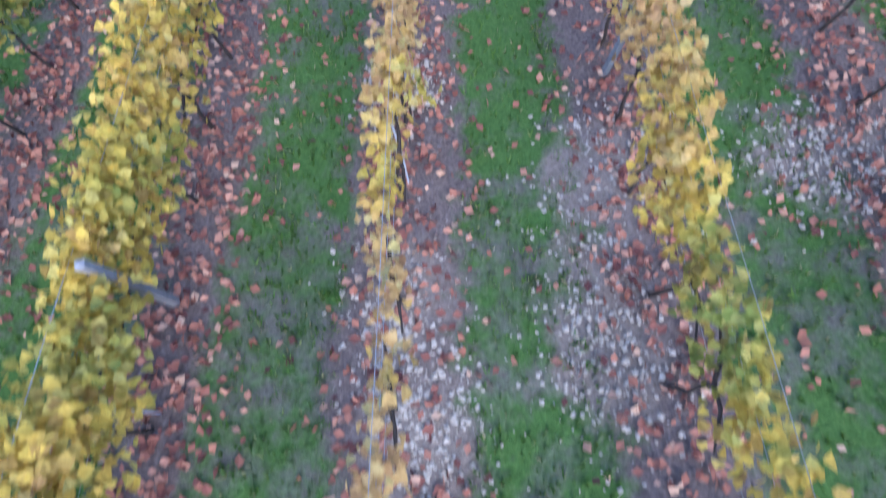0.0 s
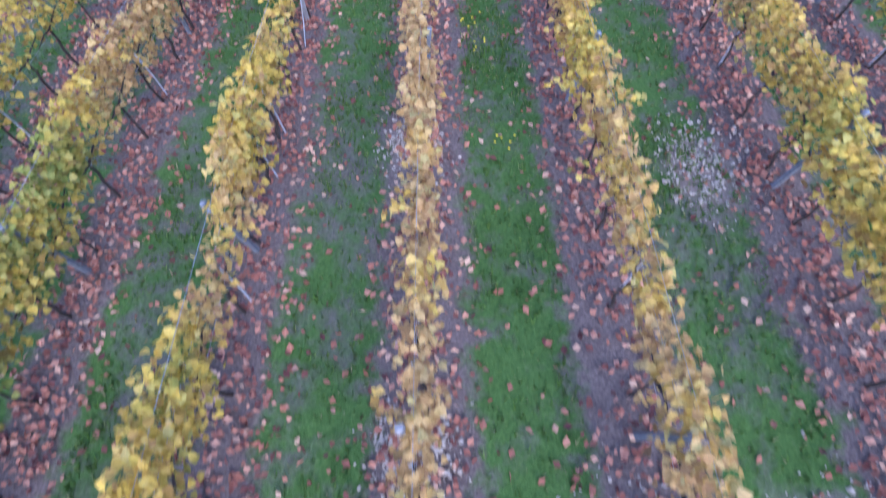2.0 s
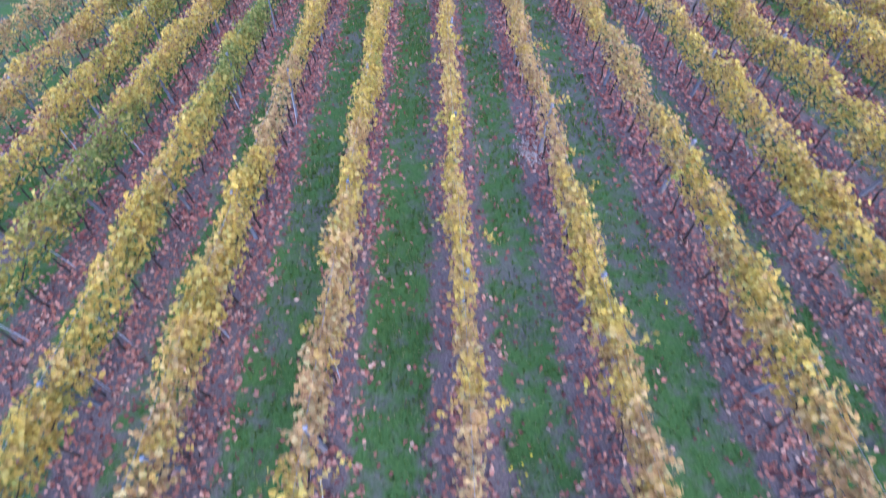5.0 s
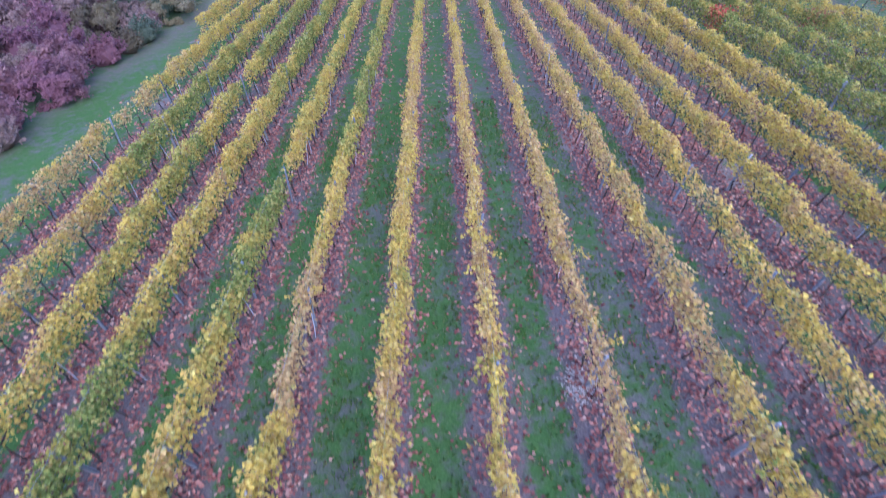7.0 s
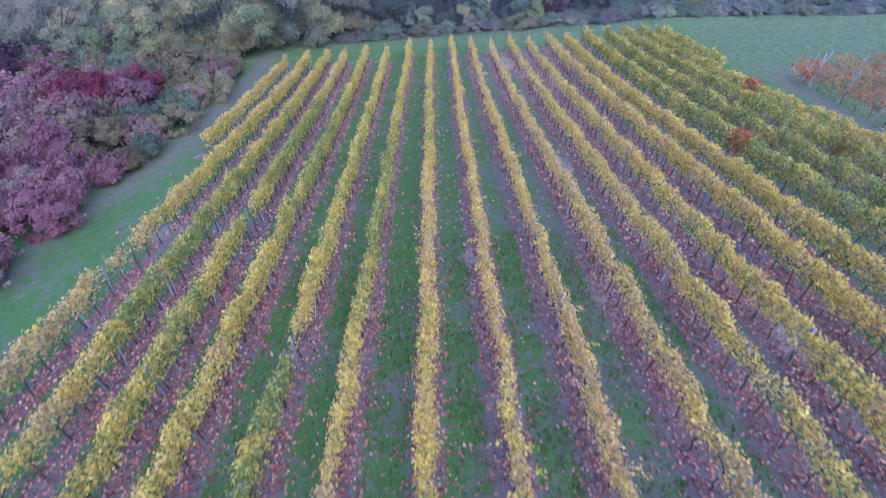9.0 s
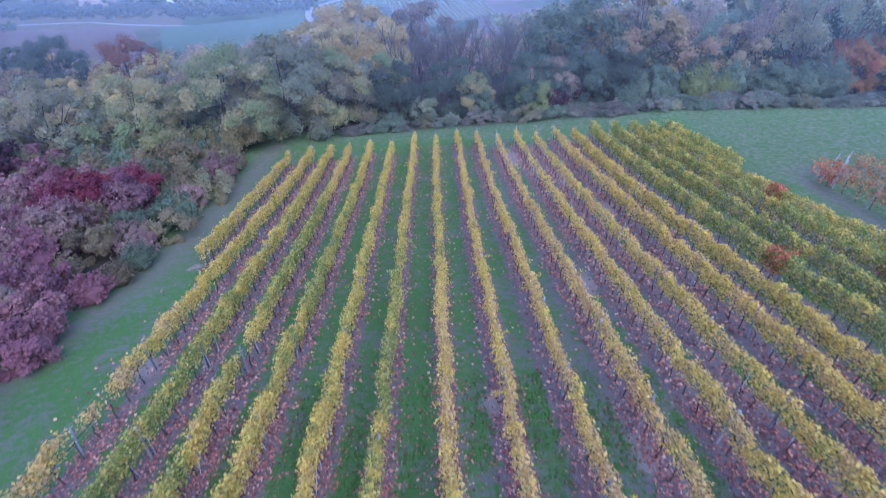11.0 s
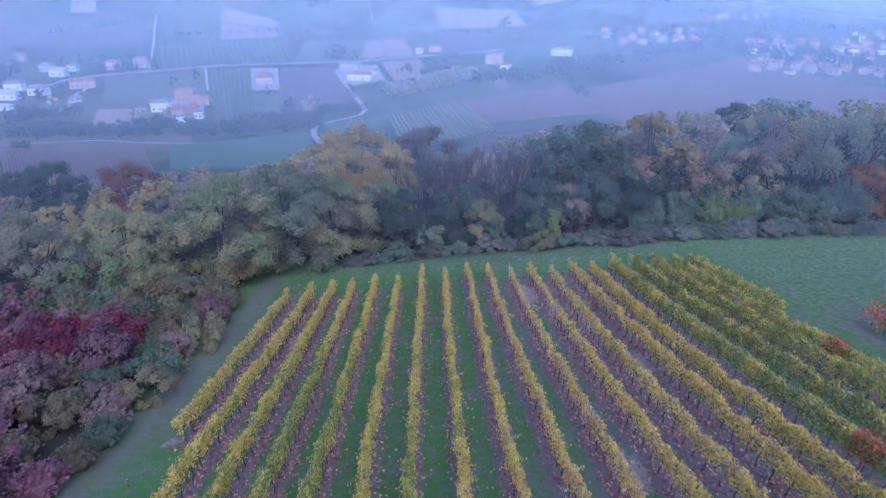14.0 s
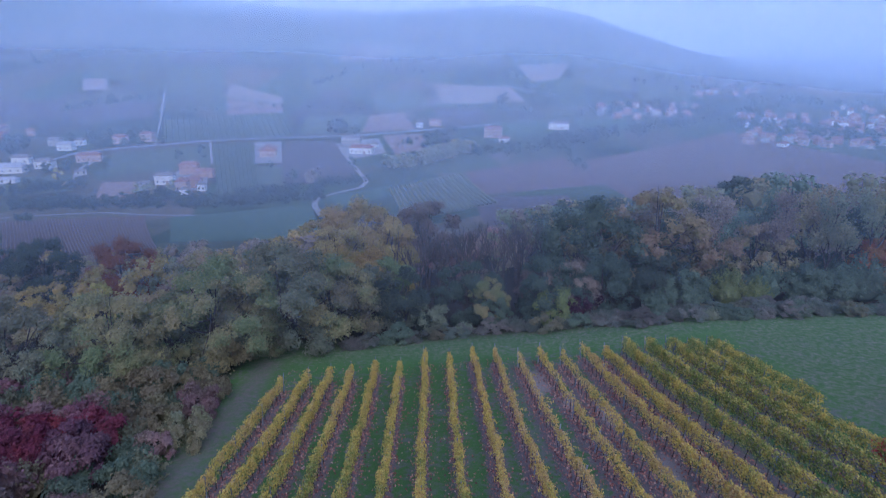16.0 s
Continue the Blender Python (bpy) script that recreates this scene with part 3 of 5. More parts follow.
STATE[17] = [(16, 0.75, 1.1), (50, 0.7, 1.1), (74, 0.68, 1.05)]
STATE[18] = [(24, 0.68, 1.0), (46, 0.56, 1.05), (60, 0.66, 1.1), (74, 0.68, 1.05)]
STATE[19] = [(59, 0.66, 1.1), (74, 0.62, 1.05)]


def vine_row(k):
    _, _, y0, y1 = ROWS[k]
    rng = np.random.default_rng(300 + k)
    olive = k >= 15
    label = "trained vine row with dense olive-green autumn leaves" if olive else "trained vine row with thinning yellow autumn leaves on dark trunks"
    thing = tagged(new("vine_row"), label, "vine row", "vine rows on the slope")
    thing.location = Vector(world(row_x(k, y0), y0))
    base = np.array(thing.location)
    far, tones, fulls = zip(*STATE[k])

    def full(y):
        """How dense the leaves hang along the row: as its stretches have it, thinner between the plants."""
        return np.clip(np.interp(y, far, fulls) * (1 + 0.16 * wave(y, 500 + k, 1.3) + 0.2 * wave(y, 700 + k, 0.4)), 0.05, 1.3)

    # nearer stretch in lobed leaves, farther stretch in plain ones
    lists, tone, cut = [], [], 17.0 if 5 <= k <= 11 else 13.0
    for a, b, per, template, s0, s1 in ((y0, min(cut, y1), 620 if cut > 16 else 240, LOBED if cut > 16 else FOLDED, 0.065, 0.12), (max(cut, y0), min(44.0, y1), 540, FOLDED, 0.075, 0.13), (max(44.0, y0), y1, 430, FOLDED, 0.08, 0.14)):
        if b <= a:
            continue
        n = int((b - a) * per)
        y = rng.uniform(a, b, n)
        y = y[rng.uniform(0, 1, n) < (full(y) / 1.05) ** 1.5]
        n = len(y)
        d = full(y)
        lump = wave(y, 800 + k, 0.42)
        hi = (1.54 if not olive else 1.72) + 0.2 * lump + 0.24 * np.clip(d, 0, 1)
        lo = (0.7 if olive else np.interp(y, (8, 18), (0.74, 0.72 if k < 8 else 0.66))) - 0.1 * wave(y, 820 + k, 1.1) - 0.12 * np.clip(d - 0.6, 0, 1)
        u = rng.beta(1.6, 1.0, n)
        up = lo + (hi - lo) * u
        wide = (0.1 + 0.15 * d) * (0.7 + 0.5 * np.sin(np.pi * np.clip(u * 0.85 + 0.1, 0, 1))) * (0.84 if olive else 1.05 if k < 8 else 0.95) * np.interp(y, (8, 18), (0.82, 0.84 if olive else 0.74)) * (1 + 0.22 * wave(y, 860 + k, 0.5))
        side = np.clip(rng.normal(0, 0.6, n), -1.25, 1.25)
        x = row_x(k, y) + side * wide * 1.12 + 0.09 * wave(y, 840 + k, 0.7)
        c = world(x, y, up, LEAN)
        shoots = rng.uniform(size=n) < 0.03
        c[shoots, 2] += rng.uniform(0.05, 0.32, shoots.sum())
        out = unit(np.column_stack([side * 0.9, 0.25 * np.cos(y * 7 + k), 0.35 + 0.75 * u]) + rng.normal(0, 0.22, (n, 3)))
        v, f = scatter(rng, c - base, rng.uniform(s0, s1, n), template, normals=out, loose=0.62)
        lists.append((v, f))
        each = len(template[0])
        tone.append(np.repeat(0.5 + 1.35 * (np.interp(y, far, tones) - 0.5) + 0.12 * wave(y, 880 + k, 0.6) + rng.normal(0, 0.05, n), each))
    # loose shoots that hang out over the turf
    at = rng.uniform(y0 + 1, y1 - 1, int((y1 - y0) / 1.7))
    at = at[full(at) > 0.35]
    n = len(at) * 24
    reach = rng.uniform(0, 1, n)
    y = np.repeat(at, 24) + rng.normal(0, 0.06, n) + np.repeat(rng.normal(0, 0.3, len(at)), 24) * reach
    x = row_x(k, y) + np.repeat(rng.choice([-1, 1], len(at)) * rng.uniform(0.25, 0.62, len(at)), 24) * reach + rng.normal(0, 0.05, n)
    c = world(x, y, 1.45 + 0.25 * reach - 0.35 * reach**2 + rng.normal(0, 0.06, n), LEAN)
    lists.append(scatter(rng, c - base, rng.uniform(0.07, 0.12, n), FOLDED, 0.4))
    tone.append(np.repeat(np.interp(y, far, tones) + 0.2, 4))
    v, f = joined(lists)
    me = quick("foliage", v, f, VINE_LEAF)
    me.attributes.new("tone", "FLOAT", "POINT").data.foreach_set("value", np.concatenate(tone).astype(np.float32))
    part_of(thing, "foliage", me)
    # the trunks, one a metre, and the posts every five
    for y in np.arange(y0 + 0.4, y1, 1.05):
        y = y + rng.uniform(-0.12, 0.12)
        p = world(row_x(k, y), y) - base
        part_of(thing, "trunk", TRUNKS[rng.integers(6)], at=pose(*p, 0, 0, rng.uniform(-12, 12)))
        if rng.uniform() < 0.16 and y < 40:
            part_of(thing, "stake", STAKES, at=pose(p[0] + 0.06, p[1] + 0.1, p[2], rng.uniform(-6, 6), rng.uniform(-8, 8), 0))
    for y in (*np.arange(y0 + (3.1 if k in (8, 9) else rng.uniform(0, 1.5)), y1 - 1, 5.2), y1):
        p = world(row_x(k, y), y) - base
        tilt = 14 if y == y1 else rng.uniform(-4, 4)
        part_of(thing, "post", POSTS[int(rng.uniform() < 0.2)], at=pose(*p, -tilt if y == y1 else tilt, rng.uniform(-4, 4), rng.uniform(0, 20)))
    for up in (0.85, 1.3, 1.68):
        y = np.arange(y0, y1 + 0.1, 2.6)
        v, f = tube(world(row_x(k, y), y, up + 0.015 * np.sin(y), LEAN) - base, 0.0028, 3)
        part_of(thing, "wire", quick("wire", v, f, STEEL))
    return thing


rows = [vine_row(k) for k in range(len(ROWS))]


def red_vine(k, y, length, material, label):
    """One vine whose leaves have turned, standing in a row."""
    rng = np.random.default_rng(int(y * 10))
    n = int(260 * length)
    yy = y + rng.uniform(-0.5, 0.5, n) * length
    up = rng.uniform(0.8, 2.1, n)
    base = world(row_x(k, y), y)
    c = world(row_x(k, yy) + rng.normal(0, 0.22, n), yy, up, LEAN) - base
    v, f = scatter(rng, c, rng.uniform(0.1, 0.17, n), FOLDED, 0.25)
    thing = tagged(new("grapevine"), label, "vine")
    thing.location = Vector(base)
    part_of(thing, "trunk", TRUNKS[1])
    part_of(thing, "foliage", quick("foliage", v, f, material))


red_vine(15, 42.9, 1.6, VINE_RED, "single grapevine turned red among olive vines")
red_vine(18, 52.5, 1.4, VINE_RED, "single grapevine turned red among olive vines")
red_vine(17, 41.0, 1.4, VINE_ORANGE, "single grapevine turned orange among olive vines")


# ---- loose things on the vineyard ground ----
def strip_at(x, y):
    s = np.zeros(len(x))
    for k, (_, _, y0, y1) in enumerate(ROWS):
        s = np.maximum(s, np.exp(-(((x - row_x(k, y) - 0.04) / 0.5) ** 2)) * ((y > y0 - 0.5) & (y < y1 + 0.5)))
    return s


def litter(name, y0, y1, x0, x1, count, s0, s1, seed):
    rng = np.random.default_rng(seed)
    x, y = rng.uniform(x0, x1, count), rng.uniform(y0, y1, count)
    clump = 0.5 + 0.5 * wave(x + 0.7 * y, seed + 1, 0.9) * wave(y - 0.4 * x, seed + 2, 1.4)
    keep = rng.uniform(size=count) < (0.06 + 1.2 * strip_at(x, y) ** 1.2) * (0.15 + 1.3 * clump)
    keep &= (x < 12.5) | (rng.uniform(size=count) < 0.35)
    x, y = x[keep], y[keep]
    c = world(x, y, rng.uniform(0.02, 0.05, len(x)))
    v, f = scatter(rng, c, rng.uniform(s0, s1, len(x)), FOLDED, 0.72)
    tagged(new(name, quick(name, v, f, LITTER)), "fallen pinkish-brown vine leaves lying under the rows", "leaves", kind="stuff")


litter("fallen_leaves", -3, 16, -8.5, 9.5, 62000, 0.06, 0.125, 11)
litter("fallen_leaves", 16, 34, -15, 15, 88000, 0.07, 0.14, 13)
litter("fallen_leaves", 34, 76, -16.5, 21.5, 85000, 0.1, 0.18, 12)


def tufts(y0, y1, x0, x1, count, s0, s1, seed):
    rng = np.random.default_rng(seed)
    x, y = rng.uniform(x0, x1, count), rng.uniform(y0, y1, count)
    patch = 0.55 + 0.45 * wave(x * 1.3 + y, seed + 3, 1.1) + 0.25 * wave(y * 1.7 - x, seed + 4, 0.7)
    keep = (strip_at(x, y) < 0.3) & (rng.uniform(size=count) < patch)
    x, y = x[keep], y[keep]
    v, f = scatter(rng, world(x, y, -0.005), rng.uniform(s0, s1, len(x)), BLADES, 0.93)
    tagged(new("grass", quick("grass", v, f, GRASS)), "short green turf blades between the vine rows", "grass", kind="stuff")


tufts(-3, 14, -7, 8, 60000, 0.06, 0.13, 21)
tufts(14, 36, -12, 13, 60000, 0.09, 0.18, 22)

rng = np.random.default_rng(31)
pick = rng.integers(0, 9, 5200)
q = np.array(SPOTS[:9])[pick]
px, py = q[:, 0] + rng.normal(0, 0.55, len(q)) * q[:, 2], q[:, 1] + rng.normal(0, 0.55, len(q)) * q[:, 3]
heap = wave(px * 2.0 + py, 77, 0.35) * wave(py * 1.6 - px, 78, 0.4) > -0.35
px, py = px[heap], py[heap]
OCTA = (np.array([(0.5, 0.1, 0), (-0.1, 0.5, 0.05), (-0.5, -0.1, 0), (0.1, -0.45, -0.05), (0.05, 0, 0.35), (0, 0.05, -0.3)]), np.array([(0, 1, 4), (1, 2, 4), (2, 3, 4), (3, 0, 4), (1, 0, 5), (2, 1, 5), (3, 2, 5), (0, 3, 5)]))
v, f = scatter(rng, world(px, py, 0.008), 0.02 + 0.065 * rng.uniform(0, 1, len(px)) ** 2, OCTA, 0.6)
tagged(new("pebbles", quick("pebbles", v, f, STONE)), "pale broken stones on bare earth spots", "stones", kind="stuff")


# yellow flowers standing in the turf
PETAL = plain_material("yellow_petal", (0.62, 0.5, 0.03), (0.8, 0.68, 0.06), 30.0, 0.7)
STEM = plain_material("flower_stem", (0.07, 0.13, 0.03), (0.13, 0.2, 0.05), 20.0, 0.8)
HEAD = (np.array([(0, 0, 0.01), *[(math.cos(a) * 0.019, math.sin(a) * 0.019, 0.0) for a in np.arange(8) * math.pi / 4], (0, 0, -0.012)]), np.array([(0, 1 + k, 1 + (k + 1) % 8) for k in range(8)] + [(9, 1 + (k + 1) % 8, 1 + k) for k in range(8)]))
flower_head, flower_stem = quick("flower_head", *HEAD, PETAL), quick("stem", *tube([(0, 0, -0.02), (0.004, 0, 0.09), (0, 0, 0.17)], 0.003, 4), STEM)
r = np.random.default_rng(41)
for fx, fy, count in ((1.08, 7.5, 6), (0.75, 10.6, 6), (0.84, 9.85, 5), (3.64, 13.9, 4)):
    for _ in range(count):
        flower = tagged(new("wildflower"), "small yellow wildflower standing in the turf", "flower", "yellow flowers in the turf")
        ax, ay = fx + r.normal(0, 0.1), fy + r.normal(0, 0.14)
        flower.matrix_basis = pose(*world(ax, ay), r.uniform(-8, 8), r.uniform(-8, 8), r.uniform(0, 360))
        part_of(flower, "stem", flower_stem)
        part_of(flower, "flower_head", flower_head, at=pose(0, 0, 0.17))

# ---- trees and bushes ----
def ball(level):
    """A coarse round of triangles, the unseen filling of a leafy clump."""
    bm = bmesh.new()
    bmesh.ops.create_icosphere(bm, subdivisions=level, radius=1.0)
    v = np.array([q.co for q in bm.verts])
    f = np.array([[q.index for q in p.verts] for p in bm.faces])
    bm.free()
    return v, f


BALLS = {1: ball(1), 2: ball(2)}


def leafy(rng, clumps, radius, lead, leaves, size, fill, hang=0.5):
    """Leaves over the outer side of many clumps, and a rough filling inside each clump; corners and faces."""
    share = radius**2 / np.sum(radius**2)
    pick = rng.choice(len(clumps), leaves, p=share)
    d = unit(rng.normal(size=(leaves, 3)) + lead[pick] * 1.0 + (0, 0, 0.3))
    d[:, 2] = np.where(d[:, 2] < -hang, -d[:, 2], d[:, 2])
    reach = np.where(rng.uniform(size=leaves) < 0.16, rng.uniform(1.0, 1.35, leaves), rng.uniform(0.7, 1.05, leaves))
    places = clumps[pick] + d * (radius[pick] * reach)[:, None] * (1, 1, 0.85)
    v, f = scatter(rng, places, rng.uniform(size * 0.55, size * 1.35, leaves), SPRAY, normals=unit(0.7 * d + 0.4 * lead[pick] + (0, 0, 0.35)), loose=0.38)
    lists = [(v, f)]
    bv, bf = BALLS[1]
    for c, r in zip(clumps, radius):
        lists.append((c + bv * (r * fill) * (1, 1, 0.85) * rng.uniform(0.75, 1.15, (len(bv), 1)), bf))
    return joined(lists)


def tree_meshes(seed, tall, wide, leaves, size, trunk_share=0.28, lobes=9, per=6, fill=0.55):
    """A tapered trunk with limbs, and a crown of lobes, each of several leafy clumps."""
    rng = np.random.default_rng(seed)
    mid, half = tall * (trunk_share + 1) / 2, tall * (1 - trunk_share) / 2
    a = np.arange(lobes) * 2.4 + rng.uniform(0, 6.28)
    rise = np.linspace(-0.75, 0.95, lobes) + rng.uniform(-0.15, 0.15, lobes)
    ring = np.sqrt(np.clip(1 - rise**2 * 0.85, 0.05, 1)) * rng.uniform(0.75, 1.15, lobes)
    heart = np.stack([np.cos(a) * ring * wide * 0.3, np.sin(a) * ring * wide * 0.3, mid + rise * half * 0.62], -1)
    big = rng.uniform(0.17, 0.25, lobes) * wide
    whole = np.array([0, 0, mid - 0.25 * half])
    clumps, radius, lead = [], [], []
    for h, r in zip(heart, big):
        away = unit(h - whole)
        for _ in range(per):
            d = unit(rng.normal(size=3) + away * 0.9)
            clumps.append(h + d * r * rng.uniform(0.5, 0.95) * (1, 1, 0.8))
            radius.append(r * rng.uniform(1.0, 1.6) / per**0.55)
            lead.append(unit(0.6 * away + 0.7 * d))
    clumps, radius, lead = np.array(clumps), np.array(radius), np.array(lead)
    bend = [(0, 0, -0.6), (0.03 * wide, 0.02 * wide, tall * 0.3), (0.0, -0.04 * wide, tall * 0.6), (0.03 * wide, 0, tall * 0.86)]
    lists = [tube(bend, np.array([0.028, 0.02, 0.012, 0.004]) * tall * 0.9, 7)]
    for b in heart:
        s = np.array([0.02 * wide, 0.0, rng.uniform(0.18, 0.5) * tall])
        lists.append(tube([s, (s + b) / 2 + (0, 0, -0.04 * tall), b, b + (b - s) * 0.45], np.array([0.011, 0.008, 0.005, 0.0015]) * tall, 4))
    return quick("trunk", *joined(lists), TREE_BARK, True), leafy(rng, clumps, radius, lead, leaves, size, fill)


def branching(seed, tall):
    """Forking, thinning branches of an upright tree, and the places of its twigs."""
    rng = np.random.default_rng(seed)
    lists, twigs = [], []

    def grow(p, d, length, r, depth):
        mid = p + d * length * 0.5 + rng.normal(0, 0.05, 3) * length
        e = p + d * length
        lists.append(tube([p, mid, e], (r, r * 0.85, r * 0.62), 5 if depth < 2 else 3))
        if depth > 1:
            twigs.append((mid, e))
        if depth == 4:
            return
        for _ in range(3):
            k = d + rng.normal(0, 0.4, 3)
            k[2] = abs(k[2]) + 0.5
            grow(mid + (e - mid) * rng.uniform(0.3, 1), unit(k), length * rng.uniform(0.55, 0.78), r * 0.6, depth + 1)

    grow(np.array([0, 0, -0.5]), np.array([0.03, 0, 1.0]), tall * 0.36, tall * 0.014, 0)
    return joined(lists), np.array(twigs)


def airy_leaves(seed, twigs, leaves, size, spread):
    """A thin veil of leaves along the twigs of an upright tree."""
    rng = np.random.default_rng(seed)
    t = twigs[rng.integers(0, len(twigs), leaves)]
    p = t[:, 0] + (t[:, 1] - t[:, 0]) * rng.uniform(0, 1.2, (leaves, 1)) + rng.normal(0, spread, (leaves, 3))
    p[:, 2] = np.abs(p[:, 2])
    away = unit(p - (0, 0, 5.0))
    out = unit(away * 0.7 + (0, 0, 0.5) + rng.normal(0, 0.3, p.shape))
    v, f = scatter(rng, p, rng.uniform(size * 0.6, size * 1.3, leaves), SPRAY, normals=out, loose=0.8)
    return v, f


def feathery(seed, tall, wide, leaves, size):
    """A shrub of many arching shoots, leafy all along."""
    rng = np.random.default_rng(seed)
    n = 110
    a, lean = rng.uniform(0, 6.28, n), rng.uniform(0.05, 1.0, n) ** 0.7
    high = tall * (1 - 0.5 * lean**2) * rng.uniform(0.65, 1.08, n)
    pick, t = rng.integers(0, n, leaves), rng.uniform(0.12, 1, leaves) ** 0.7
    r = wide / 2 * lean[pick] * t**1.3
    p = np.stack([np.cos(a[pick]) * r, np.sin(a[pick]) * r, high[pick] * t], -1) + rng.normal(0, 0.05 * wide * 0.35, (leaves, 3))
    out = unit(np.stack([np.cos(a[pick]) * lean[pick], np.sin(a[pick]) * lean[pick], 0.35 + 0.5 * t], -1) + rng.normal(0, 0.25, p.shape))
    v, f = scatter(rng, p, rng.uniform(size * 0.6, size * 1.35, leaves), SPRAY, normals=out, loose=0.6)
    bv, bf = BALLS[2]
    core = bv * (wide * 0.3, wide * 0.3, tall * 0.34) * rng.uniform(0.85, 1.1, (len(bv), 1)) + (0, 0, tall * 0.34)
    return joined([(v, f), (core, bf)])


SHAPES = [(10.0, 10.0, 16000, 0.225, 0.04, 9, 9), (10.0, 12.5, 19500, 0.23, 0.02, 11, 9), (10.0, 8.5, 14500, 0.215, 0.05, 8, 9), (10.0, 10.5, 17500, 0.225, 0.03, 10, 9), (10.0, 7.5, 12500, 0.21, 0.06, 8, 8)]
INNER = [tree_meshes(40 + k, t, w, n * 36 // 100, s * 1.5, share, lobes, per)[1] for k, (t, w, n, s, share, lobes, per) in enumerate(SHAPES)]
TREES = [tree_meshes(40 + k, *s) for k, s in enumerate(SHAPES)]
SHRUBS = [tree_meshes(60 + k, 2.3, 3.6, 3600, 0.17, 0.0, 8, 4)[1] for k in range(2)] + [feathery(65 + k, 2.5, 3.4, 3800, 0.17) for k in range(2)]
LARGE = [feathery(67 + k, 4.4, 5.6, 8500, 0.19) for k in range(2)] + [tree_meshes(69, 4.4, 6.0, 8500, 0.2, 0.0, 10, 7)[1]]
DEEP = [tree_meshes(60 + k, 2.4, 3.4, 600, 0.33, 0.0, 6, 3)[1] for k in range(3)]
UPRIGHT = [branching(70 + k, 11.0) for k in range(3)]
BARE = [quick("trunk", *branches, TREE_BARK, True) for branches, _ in UPRIGHT]
AIRY = [airy_leaves(75 + k, twigs, 4200, 0.22, 0.3) for k, (_, twigs) in enumerate(UPRIGHT)]
KINDS = {}


def foliage_mesh(shape, colour, kind="tree"):
    """One crown mesh for each shape and colour; trees inside the wood have fewer, larger leaves."""
    key = (shape, colour, kind)
    if key not in KINDS:
        v, f = {"tree": lambda: TREES[shape][1], "inner": lambda: INNER[shape], "shrub": lambda: SHRUBS[shape], "large": lambda: LARGE[shape], "airy": lambda: AIRY[shape]}[kind]()
        KINDS[key] = quick("crown", v, f, TREE_MATS[colour])
    return KINDS[key]


WORDS = {
    "green": "green broadleaf tree at the edge of the wood", "sage": "grey-green broadleaf tree at the edge of the wood", "gold": "golden yellow autumn tree in the wood",
    "rust": "rust-red autumn tree in the wood", "brown": "brown half-bare autumn tree in the wood", "olive": "olive and straw-coloured autumn tree in the wood", "mauve": "mauve-brown half-bare shrub in a thicket",
    "dark": "dark evergreen tree among paler trees", "lime": "yellow-green willowy tree at the wood's foot", "amber": "orange and amber autumn tree by the meadow", "plum": "very dark plum-coloured shrub in shade",
    "teal": "blue-green leafy tree at the wood's foot",
    "purple": "purple-red autumn shrub in a dense thicket", "crimson": "bright crimson autumn shrub in a thicket", "pale": "pale straw-coloured shrub beside the grass lane", "bramble": "low tangled bramble along the wood's foot",
}


def tree(x, y, shape, colour, scale=1.0, turn=0.0, tall=1.0, inner=False):
    z = float(height(x, y))
    thing = tagged(new("tree"), WORDS[colour], "tree")
    thing.matrix_basis = pose(x, y, z, 0, 0, turn) @ Matrix.Diagonal((scale, scale, scale * tall, 1))
    part_of(thing, "trunk", TREES[shape][0])
    part_of(thing, "crown", foliage_mesh(shape, colour, "inner" if inner else "tree"))
    return thing


def bush(x, y, shape, colour, scale=1.0, turn=0.0, tall=1.0):
    z = float(height(x, y))
    ob = tagged(new("bush", foliage_mesh(shape, colour, "shrub")), WORDS[colour].replace("tree", "bush"), "bush")
    ob.matrix_basis = pose(x, y, z - 0.1, 0, 0, turn) @ Matrix.Diagonal((scale, scale, scale * tall, 1))
    return ob


def large_bush(x, y, shape, colour, scale=1.0, turn=0.0, tall=1.0):
    ob = tagged(new("bush", foliage_mesh(shape, colour, "large")), WORDS[colour].replace("tree", "bush"), "bush")
    ob.matrix_basis = pose(x, y, float(height(x, y)) - 0.1, 0, 0, turn) @ Matrix.Diagonal((scale, scale, scale * tall, 1))
    return ob


def bare_tree(x, y, shape, scale=1.0, turn=0.0):
    thing = tagged(new("bare_tree", BARE[shape]), "leafless grey-brown tree with fine upright branches", "tree")
    thing.matrix_basis = pose(x, y, float(height(x, y)), 0, 0, turn) @ Matrix.Diagonal((scale, scale, scale, 1))


def airy_tree(x, y, shape, colour, scale=1.0, turn=0.0):
    thing = tagged(new("tree"), "slender half-bare tree with a thin veil of leaves", "tree")
    thing.matrix_basis = pose(x, y, float(height(x, y)), 0, 0, turn) @ Matrix.Diagonal((scale, scale, scale, 1))
    part_of(thing, "trunk", BARE[shape])
    part_of(thing, "crown", foliage_mesh(shape, colour, "airy"))


rng = np.random.default_rng(5)


def plant(maker, x, y, shapes, colours, s0, s1, tall=(0.9, 1.15)):
    return maker(x, y, int(rng.integers(shapes)), colours[rng.integers(len(colours))], rng.uniform(s0, s1), rng.uniform(0, 360), rng.uniform(*tall))


# the wood's height from side to side of the hill
WOOD_X = (-110, -70, -45, -30, -20, -12, -3, 5, 20, 40, 58, 80, 120)
WOOD_UP = (3.5, 5.5, 7.0, 8.8, 11.0, 12.6, 11.0, 11.0, 11.8, 13.2, 16.0, 15.0, 15.0)


